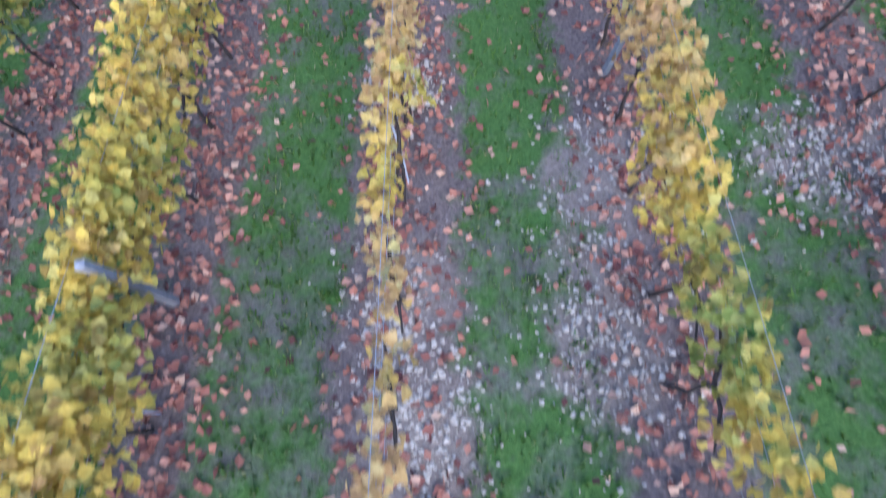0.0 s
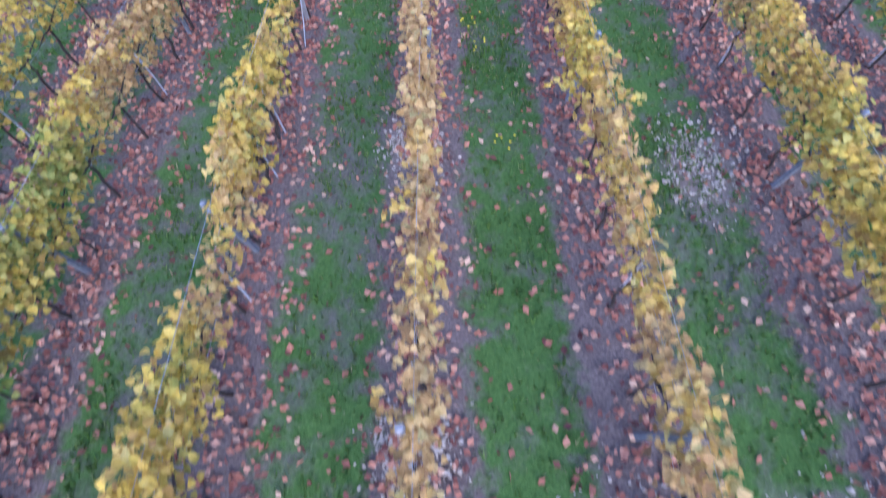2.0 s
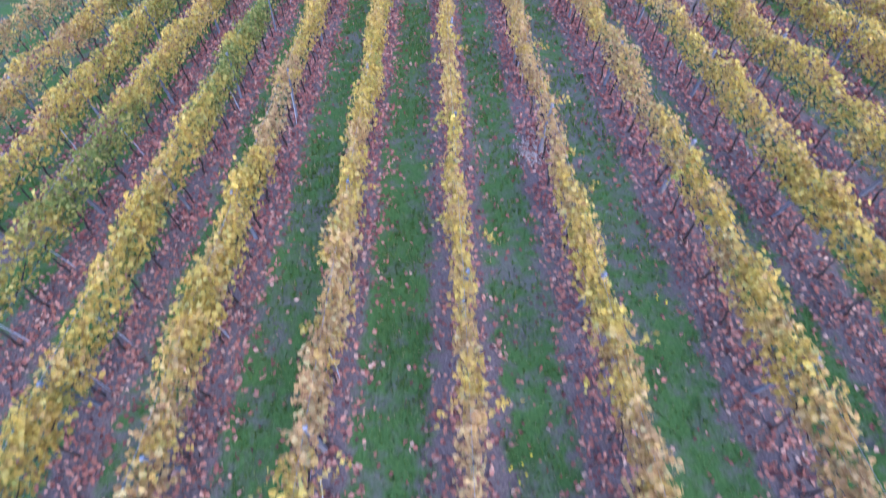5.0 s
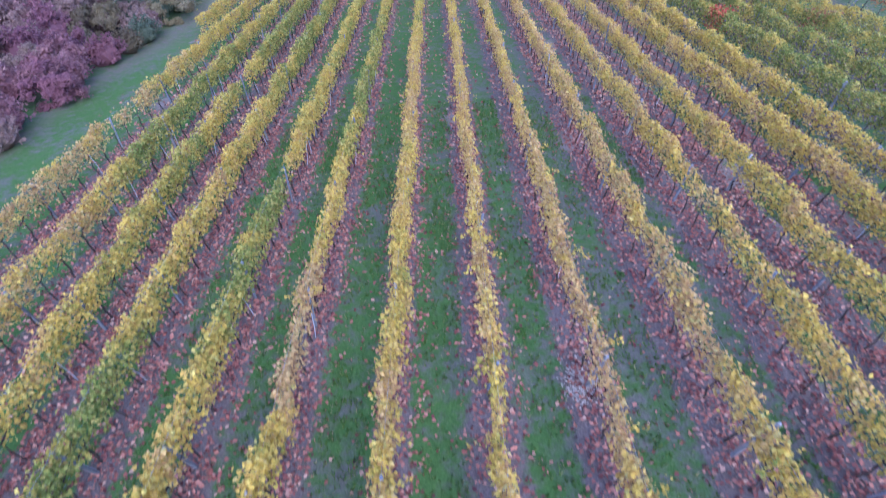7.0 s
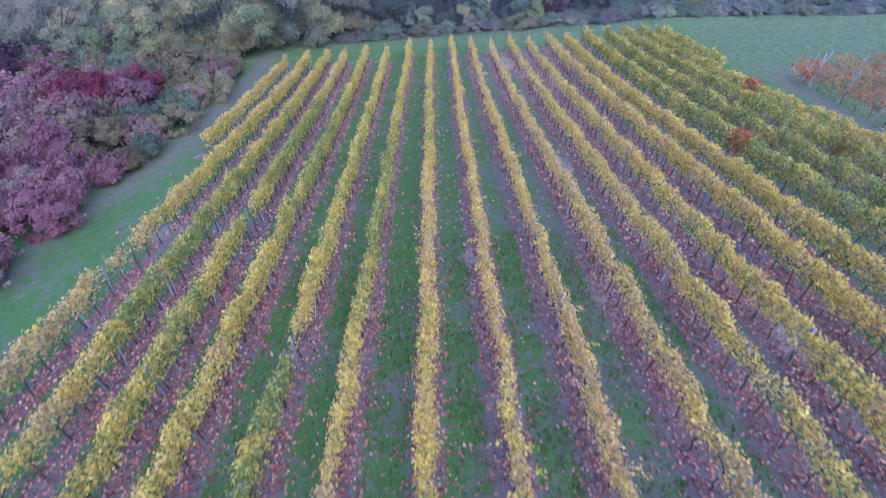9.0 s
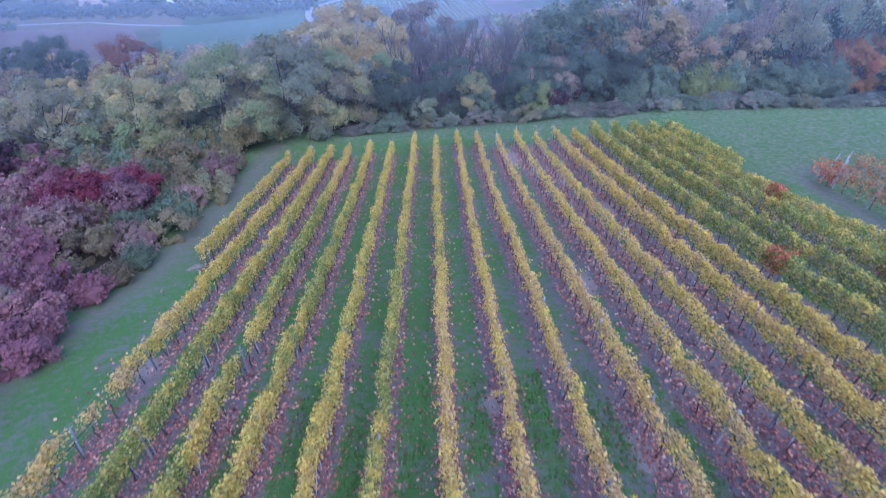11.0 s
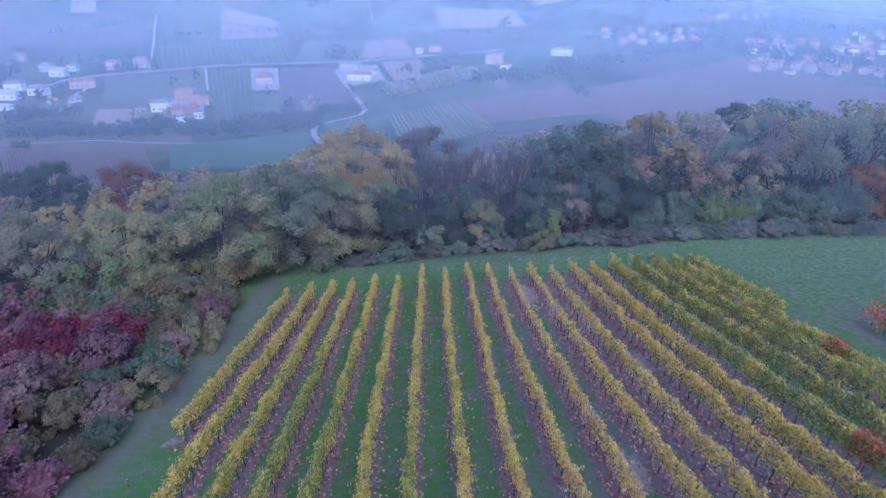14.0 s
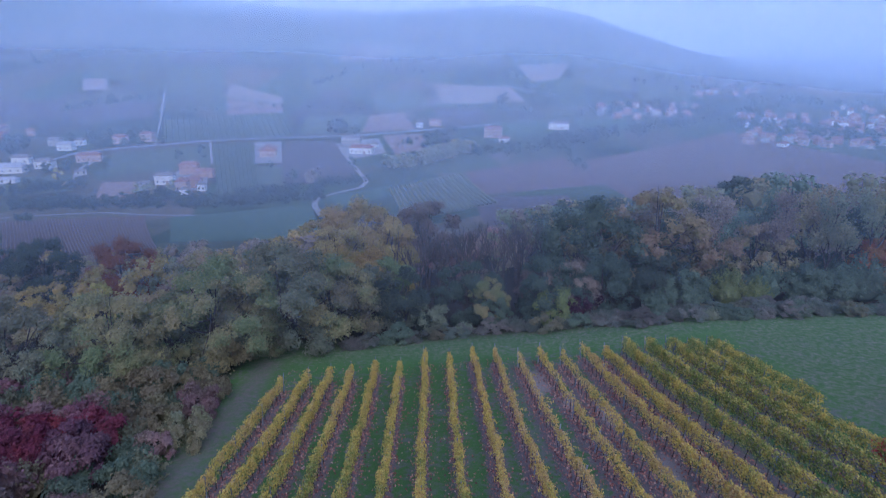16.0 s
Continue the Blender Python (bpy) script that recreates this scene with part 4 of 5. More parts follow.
def wood_edge(x):
    """Where the wood begins, as a distance downhill."""
    return float(np.interp(x, (-90, -60, -42, -30, -20, -12, 0, 12, 22, 45, 90), (58, 60, 62, 66, 73, 80.5, 84, 83, 80, 82.5, 92)))


# the thicket left of the grass lane
deep = []
for y in np.arange(19, 75, 1.9):
    for x in np.arange(-19.7, -62, -2.4):
        xx, yy = x + rng.uniform(-0.9, 0.9), y * CS + rng.uniform(-0.8, 0.8)
        if yy > wood_edge(xx) + 1 or (yy > 68 and xx > -21.5):
            continue
        if xx < -33:
            deep.append((xx, yy))
        elif xx > -22.9:
            plant(bush, xx, yy, 4, ["pale", "sage", "pale", "teal", "mauve"] if yy > 46 else ["purple"] * 5 + ["mauve", "mauve", "pale"], 0.6, 0.9)
        elif 54 < yy < 60 and -30 < xx < -24:
            plant(bush, xx, yy, 4, ["crimson", "crimson", "purple"], 0.85, 1.05)
        elif yy > 61:
            plant(bush, xx, yy, 4, ["sage", "pale", "teal", "mauve"], 0.9, 1.2)
        else:
            plant(bush, xx, yy, 4, ["purple"] * 6 + ["mauve", "mauve", "mauve", "pale"], 0.85, 1.1)
for colour, every in (("purple", 0), ("pale", 1), ("bramble", 2)):
    lists = []
    for k, (x, y) in enumerate(deep):
        if (0, 0, 0, 1, 0, 2, 0)[k % 7] == every:
            v, f = DEEP[k % 3]
            lists.append((v * rng.uniform(0.8, 1.2) + (x, y, float(height(x, y)) - 0.1), f))
    v, f = joined(lists)
    tagged(new("thicket", quick("thicket", v, f, TREE_MATS[colour])), "dense purple-red autumn thicket of low shrubs", "thicket", kind="stuff")

# brambles and small bushes along the wood's foot
for x in np.arange(-13, 62, 1.6):
    for r in range(3 if x > 10 else 1):
        tall = (0.5, 0.9) if x < 8 else (0.42, 0.85)
        plant(bush, x + rng.uniform(-0.6, 0.6), wood_edge(x) - 1.6 + r * 1.5 + rng.uniform(-0.4, 0.4), 4, ["bramble"] * 5 + ["sage", "teal"], 0.5, 0.95, tall)

# the wood: single trees along its upper side, one mass behind them
far_wood = {}
step = 6.0
for y in np.arange(58, 215, step):
    for x in (np.concatenate([np.arange(-150, 6, 6.6), np.arange(8, 150, 5.2)]) if y < 112 else np.arange(-150, 150, 8.0)):
        xx, yy = x + rng.uniform(-2.0, 2.0), y + rng.uniform(-2.0, 2.0)
        edge = wood_edge(xx)
        into = yy - edge
        if into < 1.5 or into > 78 or abs(xx - CX) > 0.85 * (yy - CY) + 16:
            continue
        full = float(np.interp(xx, WOOD_X, WOOD_UP))
        h = full * (rng.uniform(0.45, 0.75) if into < 7 else rng.uniform(0.62, 1.04))
        if xx > 14 and into < 12:
            h *= 0.62
        low = 0.6 if -10 < xx < 14 and into > 4 else 1.0
        h *= low
        if xx < -25:
            cols = ["green", "green", "olive", "sage"] if into < 9 else ["olive", "olive", "brown", "green", "gold"] if into < 30 else ["olive", "gold", "brown", "sage"]
        elif xx < -8:
            cols = ["green", "olive", "green"] if into < 8 else ["gold", "olive", "gold", "brown", "sage"]
        elif xx < 14:
            cols = ["dark", "sage", "dark", "brown", "green"] if into < 12 else ["brown", "sage", "mauve"]
        else:
            cols = ["dark", "brown", "sage", "dark", "teal", "olive"] if into > 12 else ["sage", "dark", "teal", "sage"]
        colour = cols[rng.integers(len(cols))]
        if rng.uniform() < 0.1:
            continue
        if into > 30 or abs(xx) > 75:
            far_wood.setdefault(colour, []).append((xx, yy, int(rng.integers(3)), h))
        elif -9 < xx < 14 and into > 7 and rng.uniform() < 0.6:
            bare_tree(xx, yy, int(rng.integers(3)), full / 9.6, rng.uniform(0, 360))
        elif (xx > 14 and into > 7 and rng.uniform() < 0.75) or (-12 < xx <= 14 and into > 4 and rng.uniform() < 0.45):
            airy_tree(xx, yy, int(rng.integers(3)), colour, full / 11.0 * low * rng.uniform(0.85, 1.08), rng.uniform(0, 360))
            plant(bush, xx + rng.uniform(-2, 2), yy + rng.uniform(-1.5, 1.5), 4, ["dark", "sage", "dark"], 1.2, 1.7)
        elif xx > 14 and into < 8:
            plant(large_bush, xx, yy, 3, ["sage", "teal", "sage", "dark", "teal"], 0.75, 1.15)
        else:
            tree(xx, yy, int(rng.integers(5)), colour, h / 10 * rng.uniform(0.9, 1.05), rng.uniform(0, 360), rng.uniform(0.95, 1.1), into > 11)
            for _ in range(2 if into < 9 else 0):
                plant(bush, xx + rng.uniform(-2.6, 2.6), max(yy + rng.uniform(-3, 0.5), edge + 0.8), 4, ["green", "green", "sage"], 0.9, 1.4)
WOOD = [tree_meshes(90 + k, 1.0, s, 800, 0.056, 0.02, 7, 3)[1] for k, s in enumerate((0.9, 0.75, 1.05))]
for colour, places in far_wood.items():
    v, f = joined([(WOOD[s][0] * size + (x, y, float(height(x, y))), WOOD[s][1]) for x, y, s, size in places])
    tagged(new("woodland", quick("woodland", v, f, TREE_MATS[colour])), "deep autumn wood running down the hillside", "wood", kind="stuff")
# trees that stand out of the wood
for x, y, shape, colour, size in (
    (-17.5, 79.5, 1, "sage", 0.95), (-22.5, 75.5, 1, "green", 0.9), (-29, 70.5, 1, "green", 0.75), (-35, 68, 1, "sage", 0.75), (-44.5, 104, 1, "rust", 0.85), (-56, 105, 1, "dark", 0.85),
    (-61, 108, 0, "dark", 0.85), (-14, 112, 1, "gold", 1.3), (-20, 118, 3, "gold", 1.15), (-9.5, 108, 3, "gold", 1.15), (-16, 104, 0, "gold", 1.1), (-4, 118, 4, "brown", 1.5), (8.5, 86.5, 3, "dark", 0.7), (3.2, 84.2, 0, "teal", 0.36),
    (49, 93, 1, "amber", 0.6), (54, 97, 3, "amber", 0.7), (-13.5, 83.5, 1, "green", 0.8), (-10.2, 85.5, 3, "sage", 0.75), (-8, 88, 2, "green", 0.8), (0.3, 88, 3, "dark", 0.7), (14.5, 86, 1, "dark", 0.6), (20.5, 85.5, 3, "dark", 0.6), (-6.5, 86, 3, "dark", 0.7), (2.5, 85.5, 2, "green", 0.55), (57, 138, 0, "dark", 1.6), (63, 142, 0, "sage", 1.55)):
    tree(x, y, shape, colour, size, 37.0 * size + 11 * x)
for x, y, s in ((-7.5, 97, 1.15), (-5, 100, 1.2), (-2.5, 95.5, 1.1), (-0.5, 101, 1.2), (2, 97, 1.2), (4.2, 94.5, 1.2), (5.5, 99, 1.15), (8, 103, 1.1), (10.5, 98, 1.05), (15, 104, 1.15), (1, 105, 1.2)):
    bare_tree(x, y, int(s * 20) % 3, s, 50 * x)
bush(11.8, 84.2, 1, "plum", 1.05, 40, 1.3)
large_bush(27.5, 85.5, 0, "lime", 0.85, 80, 1.15)
large_bush(30.5, 85.2, 1, "lime", 0.62, 10, 1.25)
large_bush(40.5, 87, 0, "teal", 1.1, 130, 0.9)
large_bush(37.5, 87.5, 1, "teal", 0.95, 60, 0.95)
large_bush(9.3, 84.0, 2, "lime", 0.75, 20, 1.15)
large_bush(7.6, 84.6, 2, "dark", 0.6, 70, 0.9)
bush(-37, 62, 0, "plum", 1.5, 10, 1.1)


# ---- the block of staked vines beyond the lane ----
def staked_row(x, y0, y1, seed):
    r = np.random.default_rng(seed)
    base = np.array((x, y0, float(height(x, y0))))
    thing = tagged(new("staked_vine_row"), "row of orange-leaved vines tied to pale leaning posts", "vine row", "staked vine rows")
    thing.location = Vector(base)
    lists, slant = [], 0.1
    for y in np.arange(y0, y1, 1.6):
        n = 170
        c = np.stack([x + slant * (y - 55) + r.normal(0, 0.4, n), y + r.normal(0, 0.55, n), np.zeros(n)], -1)
        c[:, 2] = height(c[:, 0], c[:, 1]) + r.uniform(0.7, 1.9, n)
        lists.append(scatter(r, c - base, r.uniform(0.11, 0.2, n), FOLDED, 0.25))
        p = np.array((x + slant * (y - 55), y, float(height(x, y)))) - base
        part_of(thing, "trunk", TRUNKS[int(r.integers(6))], at=pose(*p))
    v, f = joined(lists)
    part_of(thing, "foliage", quick("foliage", v, f, VINE_ORANGE))
    for y in np.arange(y0 - 0.5, y1 + 0.5, 4.0):
        p = np.array((x + slant * (y - 55), y, float(height(x, y)))) - base
        part_of(thing, "post", POSTS[1], at=pose(*p, r.uniform(-8, 8), r.uniform(4, 14), 0) @ Matrix.Diagonal((1, 1, 1.35, 1)))


for k in range(6):
    staked_row(24.5 + 2.9 * k, 39.0 + 0.3 * k, 55.4 + 1.6 * k, 600 + k)
for x, y, size in ((24.7, 56.6, 1.0), (26.0, 57.2, 0.8), (24.2, 54.9, 0.7)):
    r = np.random.default_rng(int(x * 10))
    n = int(150 * size)
    c = r.normal(0, 0.42, (n, 3)) * (1, 1, 0.8) * size + (0, 0, 1.05 * size)
    thing = tagged(new("grapevine"), "small grapevine turned dark red at the block's end", "vine")
    thing.location = (x, y, float(height(x, y)))
    part_of(thing, "trunk", TRUNKS[2])
    part_of(thing, "foliage", quick("foliage", *scatter(r, c, r.uniform(0.1, 0.2, n), FOLDED, 0.25), VINE_RED))
    part_of(thing, "post", POSTS[1], at=pose(0.5, 0.2, 0, -6, 14, 0) @ Matrix.Diagonal((1, 1, 1.1, 1)))
v, f = scatter(np.random.default_rng(3), world(np.array([33.0]), np.array([85.0 / CS - 5]), 0.1), [0.5], OCTA, 0.8)
tagged(new("boulder", quick("boulder", v, f, STONE)), "small pale boulder lying in the meadow", "stone")


# ---- the valley: fields, roads, houses and trees ----
FALLOW = plain_material("fallow_earth", (0.16, 0.105, 0.085), (0.27, 0.19, 0.15), 0.25, 0.95)
PLOUGH = plain_material("ploughed_earth", (0.06, 0.045, 0.045), (0.13, 0.1, 0.09), 0.25, 0.95)
RUST = plain_material("rusty_earth", (0.1, 0.062, 0.052), (0.17, 0.11, 0.088), 0.2, 0.95)
MEADOW = plain_material("dull_meadow", (0.06, 0.075, 0.045), (0.12, 0.13, 0.08), 0.2, 0.95)
GRASSY = plain_material("green_pasture", (0.05, 0.08, 0.045), (0.085, 0.125, 0.07), 0.2, 0.95)
STUBBLE = plain_material("pale_stubble", (0.18, 0.145, 0.12), (0.27, 0.22, 0.18), 0.12, 0.95)
YARD = plain_material("pale_gravel_yard", (0.17, 0.16, 0.15), (0.28, 0.26, 0.25), 0.4, 0.9)
GRAVEL = plain_material("pale_gravel", (0.18, 0.17, 0.16), (0.28, 0.27, 0.25), 0.5, 0.9)
ASPHALT = plain_material("pale_asphalt", (0.15, 0.15, 0.155), (0.23, 0.23, 0.24), 0.5, 0.85)
ROWS_GREEN = plain_material("far_vines_green", (0.05, 0.07, 0.035), (0.12, 0.14, 0.07), 0.5, 0.9)
ROWS_BROWN = plain_material("far_vines_brown", (0.15, 0.11, 0.095), (0.22, 0.17, 0.14), 0.5, 0.9)
ROWS_PALE = plain_material("far_vines_pale", (0.12, 0.125, 0.075), (0.22, 0.22, 0.14), 0.5, 0.9)
WALL_WHITE = plain_material("white_render", (0.42, 0.41, 0.4), (0.62, 0.61, 0.59), 0.8, 0.9)
WALL_PINK = plain_material("pink_render", (0.3, 0.22, 0.19), (0.44, 0.33, 0.29), 0.8, 0.9)
WALL_GREY = plain_material("grey_stone_wall", (0.26, 0.255, 0.245), (0.4, 0.39, 0.375), 0.8, 0.9)
WALL_BRICK = plain_material("old_brick", (0.25, 0.15, 0.12), (0.4, 0.26, 0.21), 0.8, 0.9)
ROOF_RED = plain_material("red_roof_tile", (0.19, 0.1, 0.085), (0.29, 0.16, 0.13), 1.2, 0.9)
ROOF_BROWN = plain_material("brown_roof_tile", (0.18, 0.11, 0.1), (0.3, 0.19, 0.16), 1.2, 0.9)
ROOF_GREY = plain_material("grey_roof_tile", (0.15, 0.135, 0.135), (0.24, 0.22, 0.215), 1.2, 0.9)
ROOF_PALE = plain_material("pale_sheet_roof", (0.26, 0.26, 0.28), (0.38, 0.38, 0.4), 1.2, 0.7)
PANE = plain_material("dark_window", (0.02, 0.022, 0.028), (0.05, 0.055, 0.065), 2.0, 0.25)
lift = [0.25]


def draped(corners, n, m):
    """A grid laid over the land between four corners: left near, right near, right far, left far."""
    a, b, c, d = [np.array(q, float) for q in corners]
    u, w = np.meshgrid(np.linspace(0, 1, n), np.linspace(0, 1, m))
    u, w = u[..., None], w[..., None]
    return ((1 - u) * (1 - w) * a + u * (1 - w) * b + u * w * c + (1 - u) * w * d).reshape(-1, 2)


def grid_faces(n, m):
    i, j = np.meshgrid(np.arange(n - 1), np.arange(m - 1))
    a = (j * n + i).ravel()
    return np.stack([a, a + 1, a + 1 + n, a + n], -1)


def field(material, corners, label):
    p = draped(corners, 14, 14)
    lift[0] += 0.005
    ob = new("field", quick("field", np.column_stack([p, height(p[:, 0], p[:, 1]) + lift[0]]), grid_faces(14, 14), material, True))
    return tagged(ob, label, "field", kind="structure")


def road(width, material, points, label):
    q = np.array(points, float)
    s = np.concatenate([[0], np.cumsum(np.linalg.norm(np.diff(q, axis=0), axis=1))])
    t = np.arange(0, s[-1], 8.0)
    p = np.stack([np.interp(t, s, q[:, 0]), np.interp(t, s, q[:, 1])], -1)
    d = np.gradient(p, axis=0)
    d /= np.linalg.norm(d, axis=1)[:, None]
    side = np.stack([d[:, 1], -d[:, 0]], -1) * width / 2
    e = np.stack([p - side, p + side], 1).reshape(-1, 2)
    lift[0] += 0.005
    z = height(e[:, 0], e[:, 1]) + lift[0] + 0.1
    k = np.arange(len(p) - 1) * 2
    ob = new("road", quick("road", np.column_stack([e, z]), np.stack([k, k + 1, k + 3, k + 2], -1), material, True))
    return tagged(ob, label, "road", kind="structure")


def far_vines(material, corners, step, label):
    """Rows of vines far off: low hedges running away from the slope, on a field of their own."""
    field(RUST if material is ROWS_BROWN else MEADOW, corners, label.replace("vineyard", "vineyard soil"))
    a, b, c, d = [np.array(q, float) for q in corners]
    n = max(4, int(np.linalg.norm(b - a) / step))
    lists = []
    for u in np.linspace(0.01, 0.99, n):
        p0, p1 = a + (b - a) * u, d + (c - d) * u
        m = 10
        p = p0 + (p1 - p0) * np.linspace(0, 1, m)[:, None]
        z = height(p[:, 0], p[:, 1]) + lift[0]
        up = 0.45 * step + 0.2 * wave(np.arange(m), int(u * 1000), 1.5)
        w = 0.15 * step
        v = np.concatenate([np.column_stack([p[:, 0] - w, p[:, 1], z]), np.column_stack([p[:, 0] - w * 0.6, p[:, 1], z + up]), np.column_stack([p[:, 0] + w * 0.6, p[:, 1], z + up]), np.column_stack([p[:, 0] + w, p[:, 1], z])])
        k = np.arange(m - 1)
        f = np.concatenate([np.stack([k + s * m, k + 1 + s * m, k + 1 + (s + 1) * m, k + (s + 1) * m], -1) for s in range(3)])
        lists.append((v, f))
    v, f = joined(lists)
    return tagged(new("distant_vines", quick("distant_vines", v, f, material, True)), label, "vineyard", kind="stuff")


def roof_mesh(w, d, h, rise, material):
    """A hipped tile roof with eaves and thickness."""
    o, t = 0.5, 0.18
    a, b = w / 2 + o, d / 2 + o
    along = a - b * 0.55 if a > b else 0.0
    across = 0.0 if a > b else b - a * 0.55
    v = [(-a, -b, h), (a, -b, h), (a, b, h), (-a, b, h), (-a, -b, h + t), (a, -b, h + t), (a, b, h + t), (-a, b, h + t)]
    v += [(-along, -across, h + t + rise), (along, across, h + t + rise)]
    me = bpy.data.meshes.new("roof")
    if a > b:
        tops = [(4, 5, 9, 8), (5, 6, 9), (6, 7, 8, 9), (7, 4, 8)]
    else:
        tops = [(4, 5, 8), (5, 6, 9, 8), (6, 7, 9), (7, 4, 8, 9)]
    me.from_pydata(v, [], [(3, 2, 1, 0), (0, 1, 5, 4), (1, 2, 6, 5), (2, 3, 7, 6), (3, 0, 4, 7)] + tops)
    me.materials.append(material)
    return me


def house(x, y, w, d, h, turn, wall, roof, label, detail=1):
    z = float(height(x, y)) + lift[0]
    thing = tagged(new("house"), label, "house")
    w, d, h = w * 0.78, d * 0.78, h * 0.8
    thing.matrix_basis = pose(x, y, z, 0, 0, turn)
    part_of(thing, "wall", quick("wall", *box(w, d, h + 0.6, 0, 0, -0.6), wall))
    part_of(thing, "roof", roof_mesh(w, d, h, 0.27 * min(w, d), roof))
    pane = quick("window", *box(0.9, 0.16, 1.2), PANE)
    floors = max(1, int(h / 3))
    for s in range(floors):
        for k in range(max(2, int(w / (3.2 if detail > 1 else 4.5)))):
            n = max(2, int(w / (3.2 if detail > 1 else 4.5)))
            part_of(thing, "window", pane, at=pose(-w / 2 + (k + 0.5) * w / n, -d / 2 - 0.02, 1.0 + s * 3.0))
    if detail > 1:
        part_of(thing, "door", quick("door", *box(1.3, 0.2, 2.2, w * 0.17, -d / 2 - 0.03, 0), ROOF_BROWN))
        part_of(thing, "chimney", quick("chimney", *box(0.8, 0.8, 1.6, w * 0.2, d * 0.1, h + 0.12 * min(w, d)), WALL_GREY))
    return thing


def village(points, seed, label):
    r = np.random.default_rng(seed)
    walls, roofs = [WALL_WHITE, WALL_PINK, WALL_GREY, WALL_BRICK, WALL_BRICK, WALL_PINK], [ROOF_RED, ROOF_BROWN, ROOF_BROWN, ROOF_BROWN]
    for x, y in points:
        house(x, y, r.uniform(6, 13), r.uniform(5.5, 8.5), r.choice([3.5, 5.5, 6.0, 7.0]), r.uniform(-80, 80), walls[r.integers(6)], roofs[r.integers(4)], label, 1)


FAR_CROWNS = [tree_meshes(80 + k, 1.0, s, 70, 0.12, 0.0, 5, 2, 1.05) for k, s in enumerate((0.75, 0.6, 0.95))]
FAR_KINDS = {}


def far_tree(x, y, colour, size, label, r):
    k = int(r.integers(3))
    if (k, colour) not in FAR_KINDS:
        FAR_KINDS[k, colour] = quick("crown", *FAR_CROWNS[k][1], TREE_MATS[colour])
    thing = tagged(new("tree"), label, "tree")
    s = size * r.uniform(0.75, 1.2)
    thing.matrix_basis = pose(x, y, float(height(x, y)), 0, 0, r.uniform(0, 360)) @ Matrix.Diagonal((s, s, s, 1))
    part_of(thing, "trunk", FAR_CROWNS[k][0])
    part_of(thing, "crown", FAR_KINDS[k, colour])


def tree_line(colour, points, count, spread, size, label):
    """Trees along a line over the land: a few as things, long lines as one hedge."""
    r = np.random.default_rng(count * 7 + int(size))
    count = count if count <= 10 else int(count * 1.7)
    q = np.array(points, float)
    s = np.concatenate([[0], np.cumsum(np.linalg.norm(np.diff(q, axis=0), axis=1))])
    t = r.uniform(0, max(s[-1], 0.1), count)
    x, y = np.interp(t, s, q[:, 0]) + r.normal(0, 1, count) * spread * 0.6, np.interp(t, s, q[:, 1]) + r.normal(0, 1, count) * spread * 0.6
    if count <= 10:
        for a, b in zip(x, y):
            far_tree(a, b, colour, size, label, r)
        return
    lists = []
    for a, b in zip(x, y):
        v, f = FAR_CROWNS[int(r.integers(3))][1]
        k = size * r.uniform(0.7, 1.2)
        lists.append((v * (k, k, k * r.uniform(0.8, 1.1)) + (a, b, float(height(a, b))), f))
    v, f = joined(lists)
    tagged(new("trees", quick("trees", v, f, TREE_MATS[colour])), label, "trees", kind="stuff")


road(5, ASPHALT, [(-305, 496), (-299, 544), (-272, 566), (-248, 579), (-208, 602), (-165, 616), (-119, 626), (-71, 636), (-16, 657), (19, 666), (56, 679), (112, 698)], 'pale country road along the valley floor')
road(1.8, GRAVEL, [(-248, 579), (-263, 623), (-279, 672), (-297, 724), (-312, 770), (-333, 834)], 'pale farm track climbing the far slope')
road(2.2, GRAVEL, [(-207, 602), (-189, 550), (-170, 495)], 'short pale farm track')
road(3.4, GRAVEL, [(-88, 594), (-74, 535), (-58, 476), (-46, 433), (-48, 414), (-63, 397), (-71, 382), (-69, 364), (-58, 330)], 'winding pale gravel lane')
road(2.2, GRAVEL, [(-223, 333), (-211, 340), (-179, 348), (-152, 341), (-128, 339), (-107, 346), (-94, 355)], 'pale track beside the stream')
road(5, GRAVEL, [(-244, 436), (-256, 468), (-267, 506), (-270, 532)], 'pale yard and drive')
road(3, GRAVEL, [(106, 496), (111, 457), (116, 417)], 'grassy field track')
road(1.4, GRAVEL, [(-90, 954), (-75, 838), (-64, 746)], 'faint track on the far slope')
road(4, ASPHALT, [(-14, 790), (-2, 775), (25, 824), (88, 880), (133, 830)], 'faint road on the far slope')
road(4.5, ASPHALT, [(148, 758), (192, 745), (244, 723), (290, 712)], 'village street')
field(FALLOW, [(-72, 646), (-18, 662), (-33, 738), (-70, 723)], 'pinkish fallow field')
field(FALLOW, [(-32, 535), (-2, 571), (-12, 642), (-50, 635)], 'pinkish fallow field')
field(PLOUGH, [(-114, 412), (-52, 441), (-92, 610), (-138, 604)], 'dark ploughed field')
field(MEADOW, [(-108, 388), (-97, 407), (-114, 486), (-133, 485)], 'dull green meadow')
far_vines(ROWS_GREEN, [(-130, 386), (-115, 417), (-166, 594), (-199, 585)], 3.2, 'striped vineyard on the valley floor')
far_vines(ROWS_GREEN, [(-243, 588), (-136, 629), (-163, 708), (-274, 667)], 5.0, 'striped vineyard at the foot of the far slope')
field(STUBBLE, [(-242, 770), (-172, 759), (-183, 792), (-256, 836)], 'pale stubble field on the far slope')
field(STUBBLE, [(-395, 748), (-372, 759), (-394, 806), (-416, 795)], 'pale stubble field on the far slope')
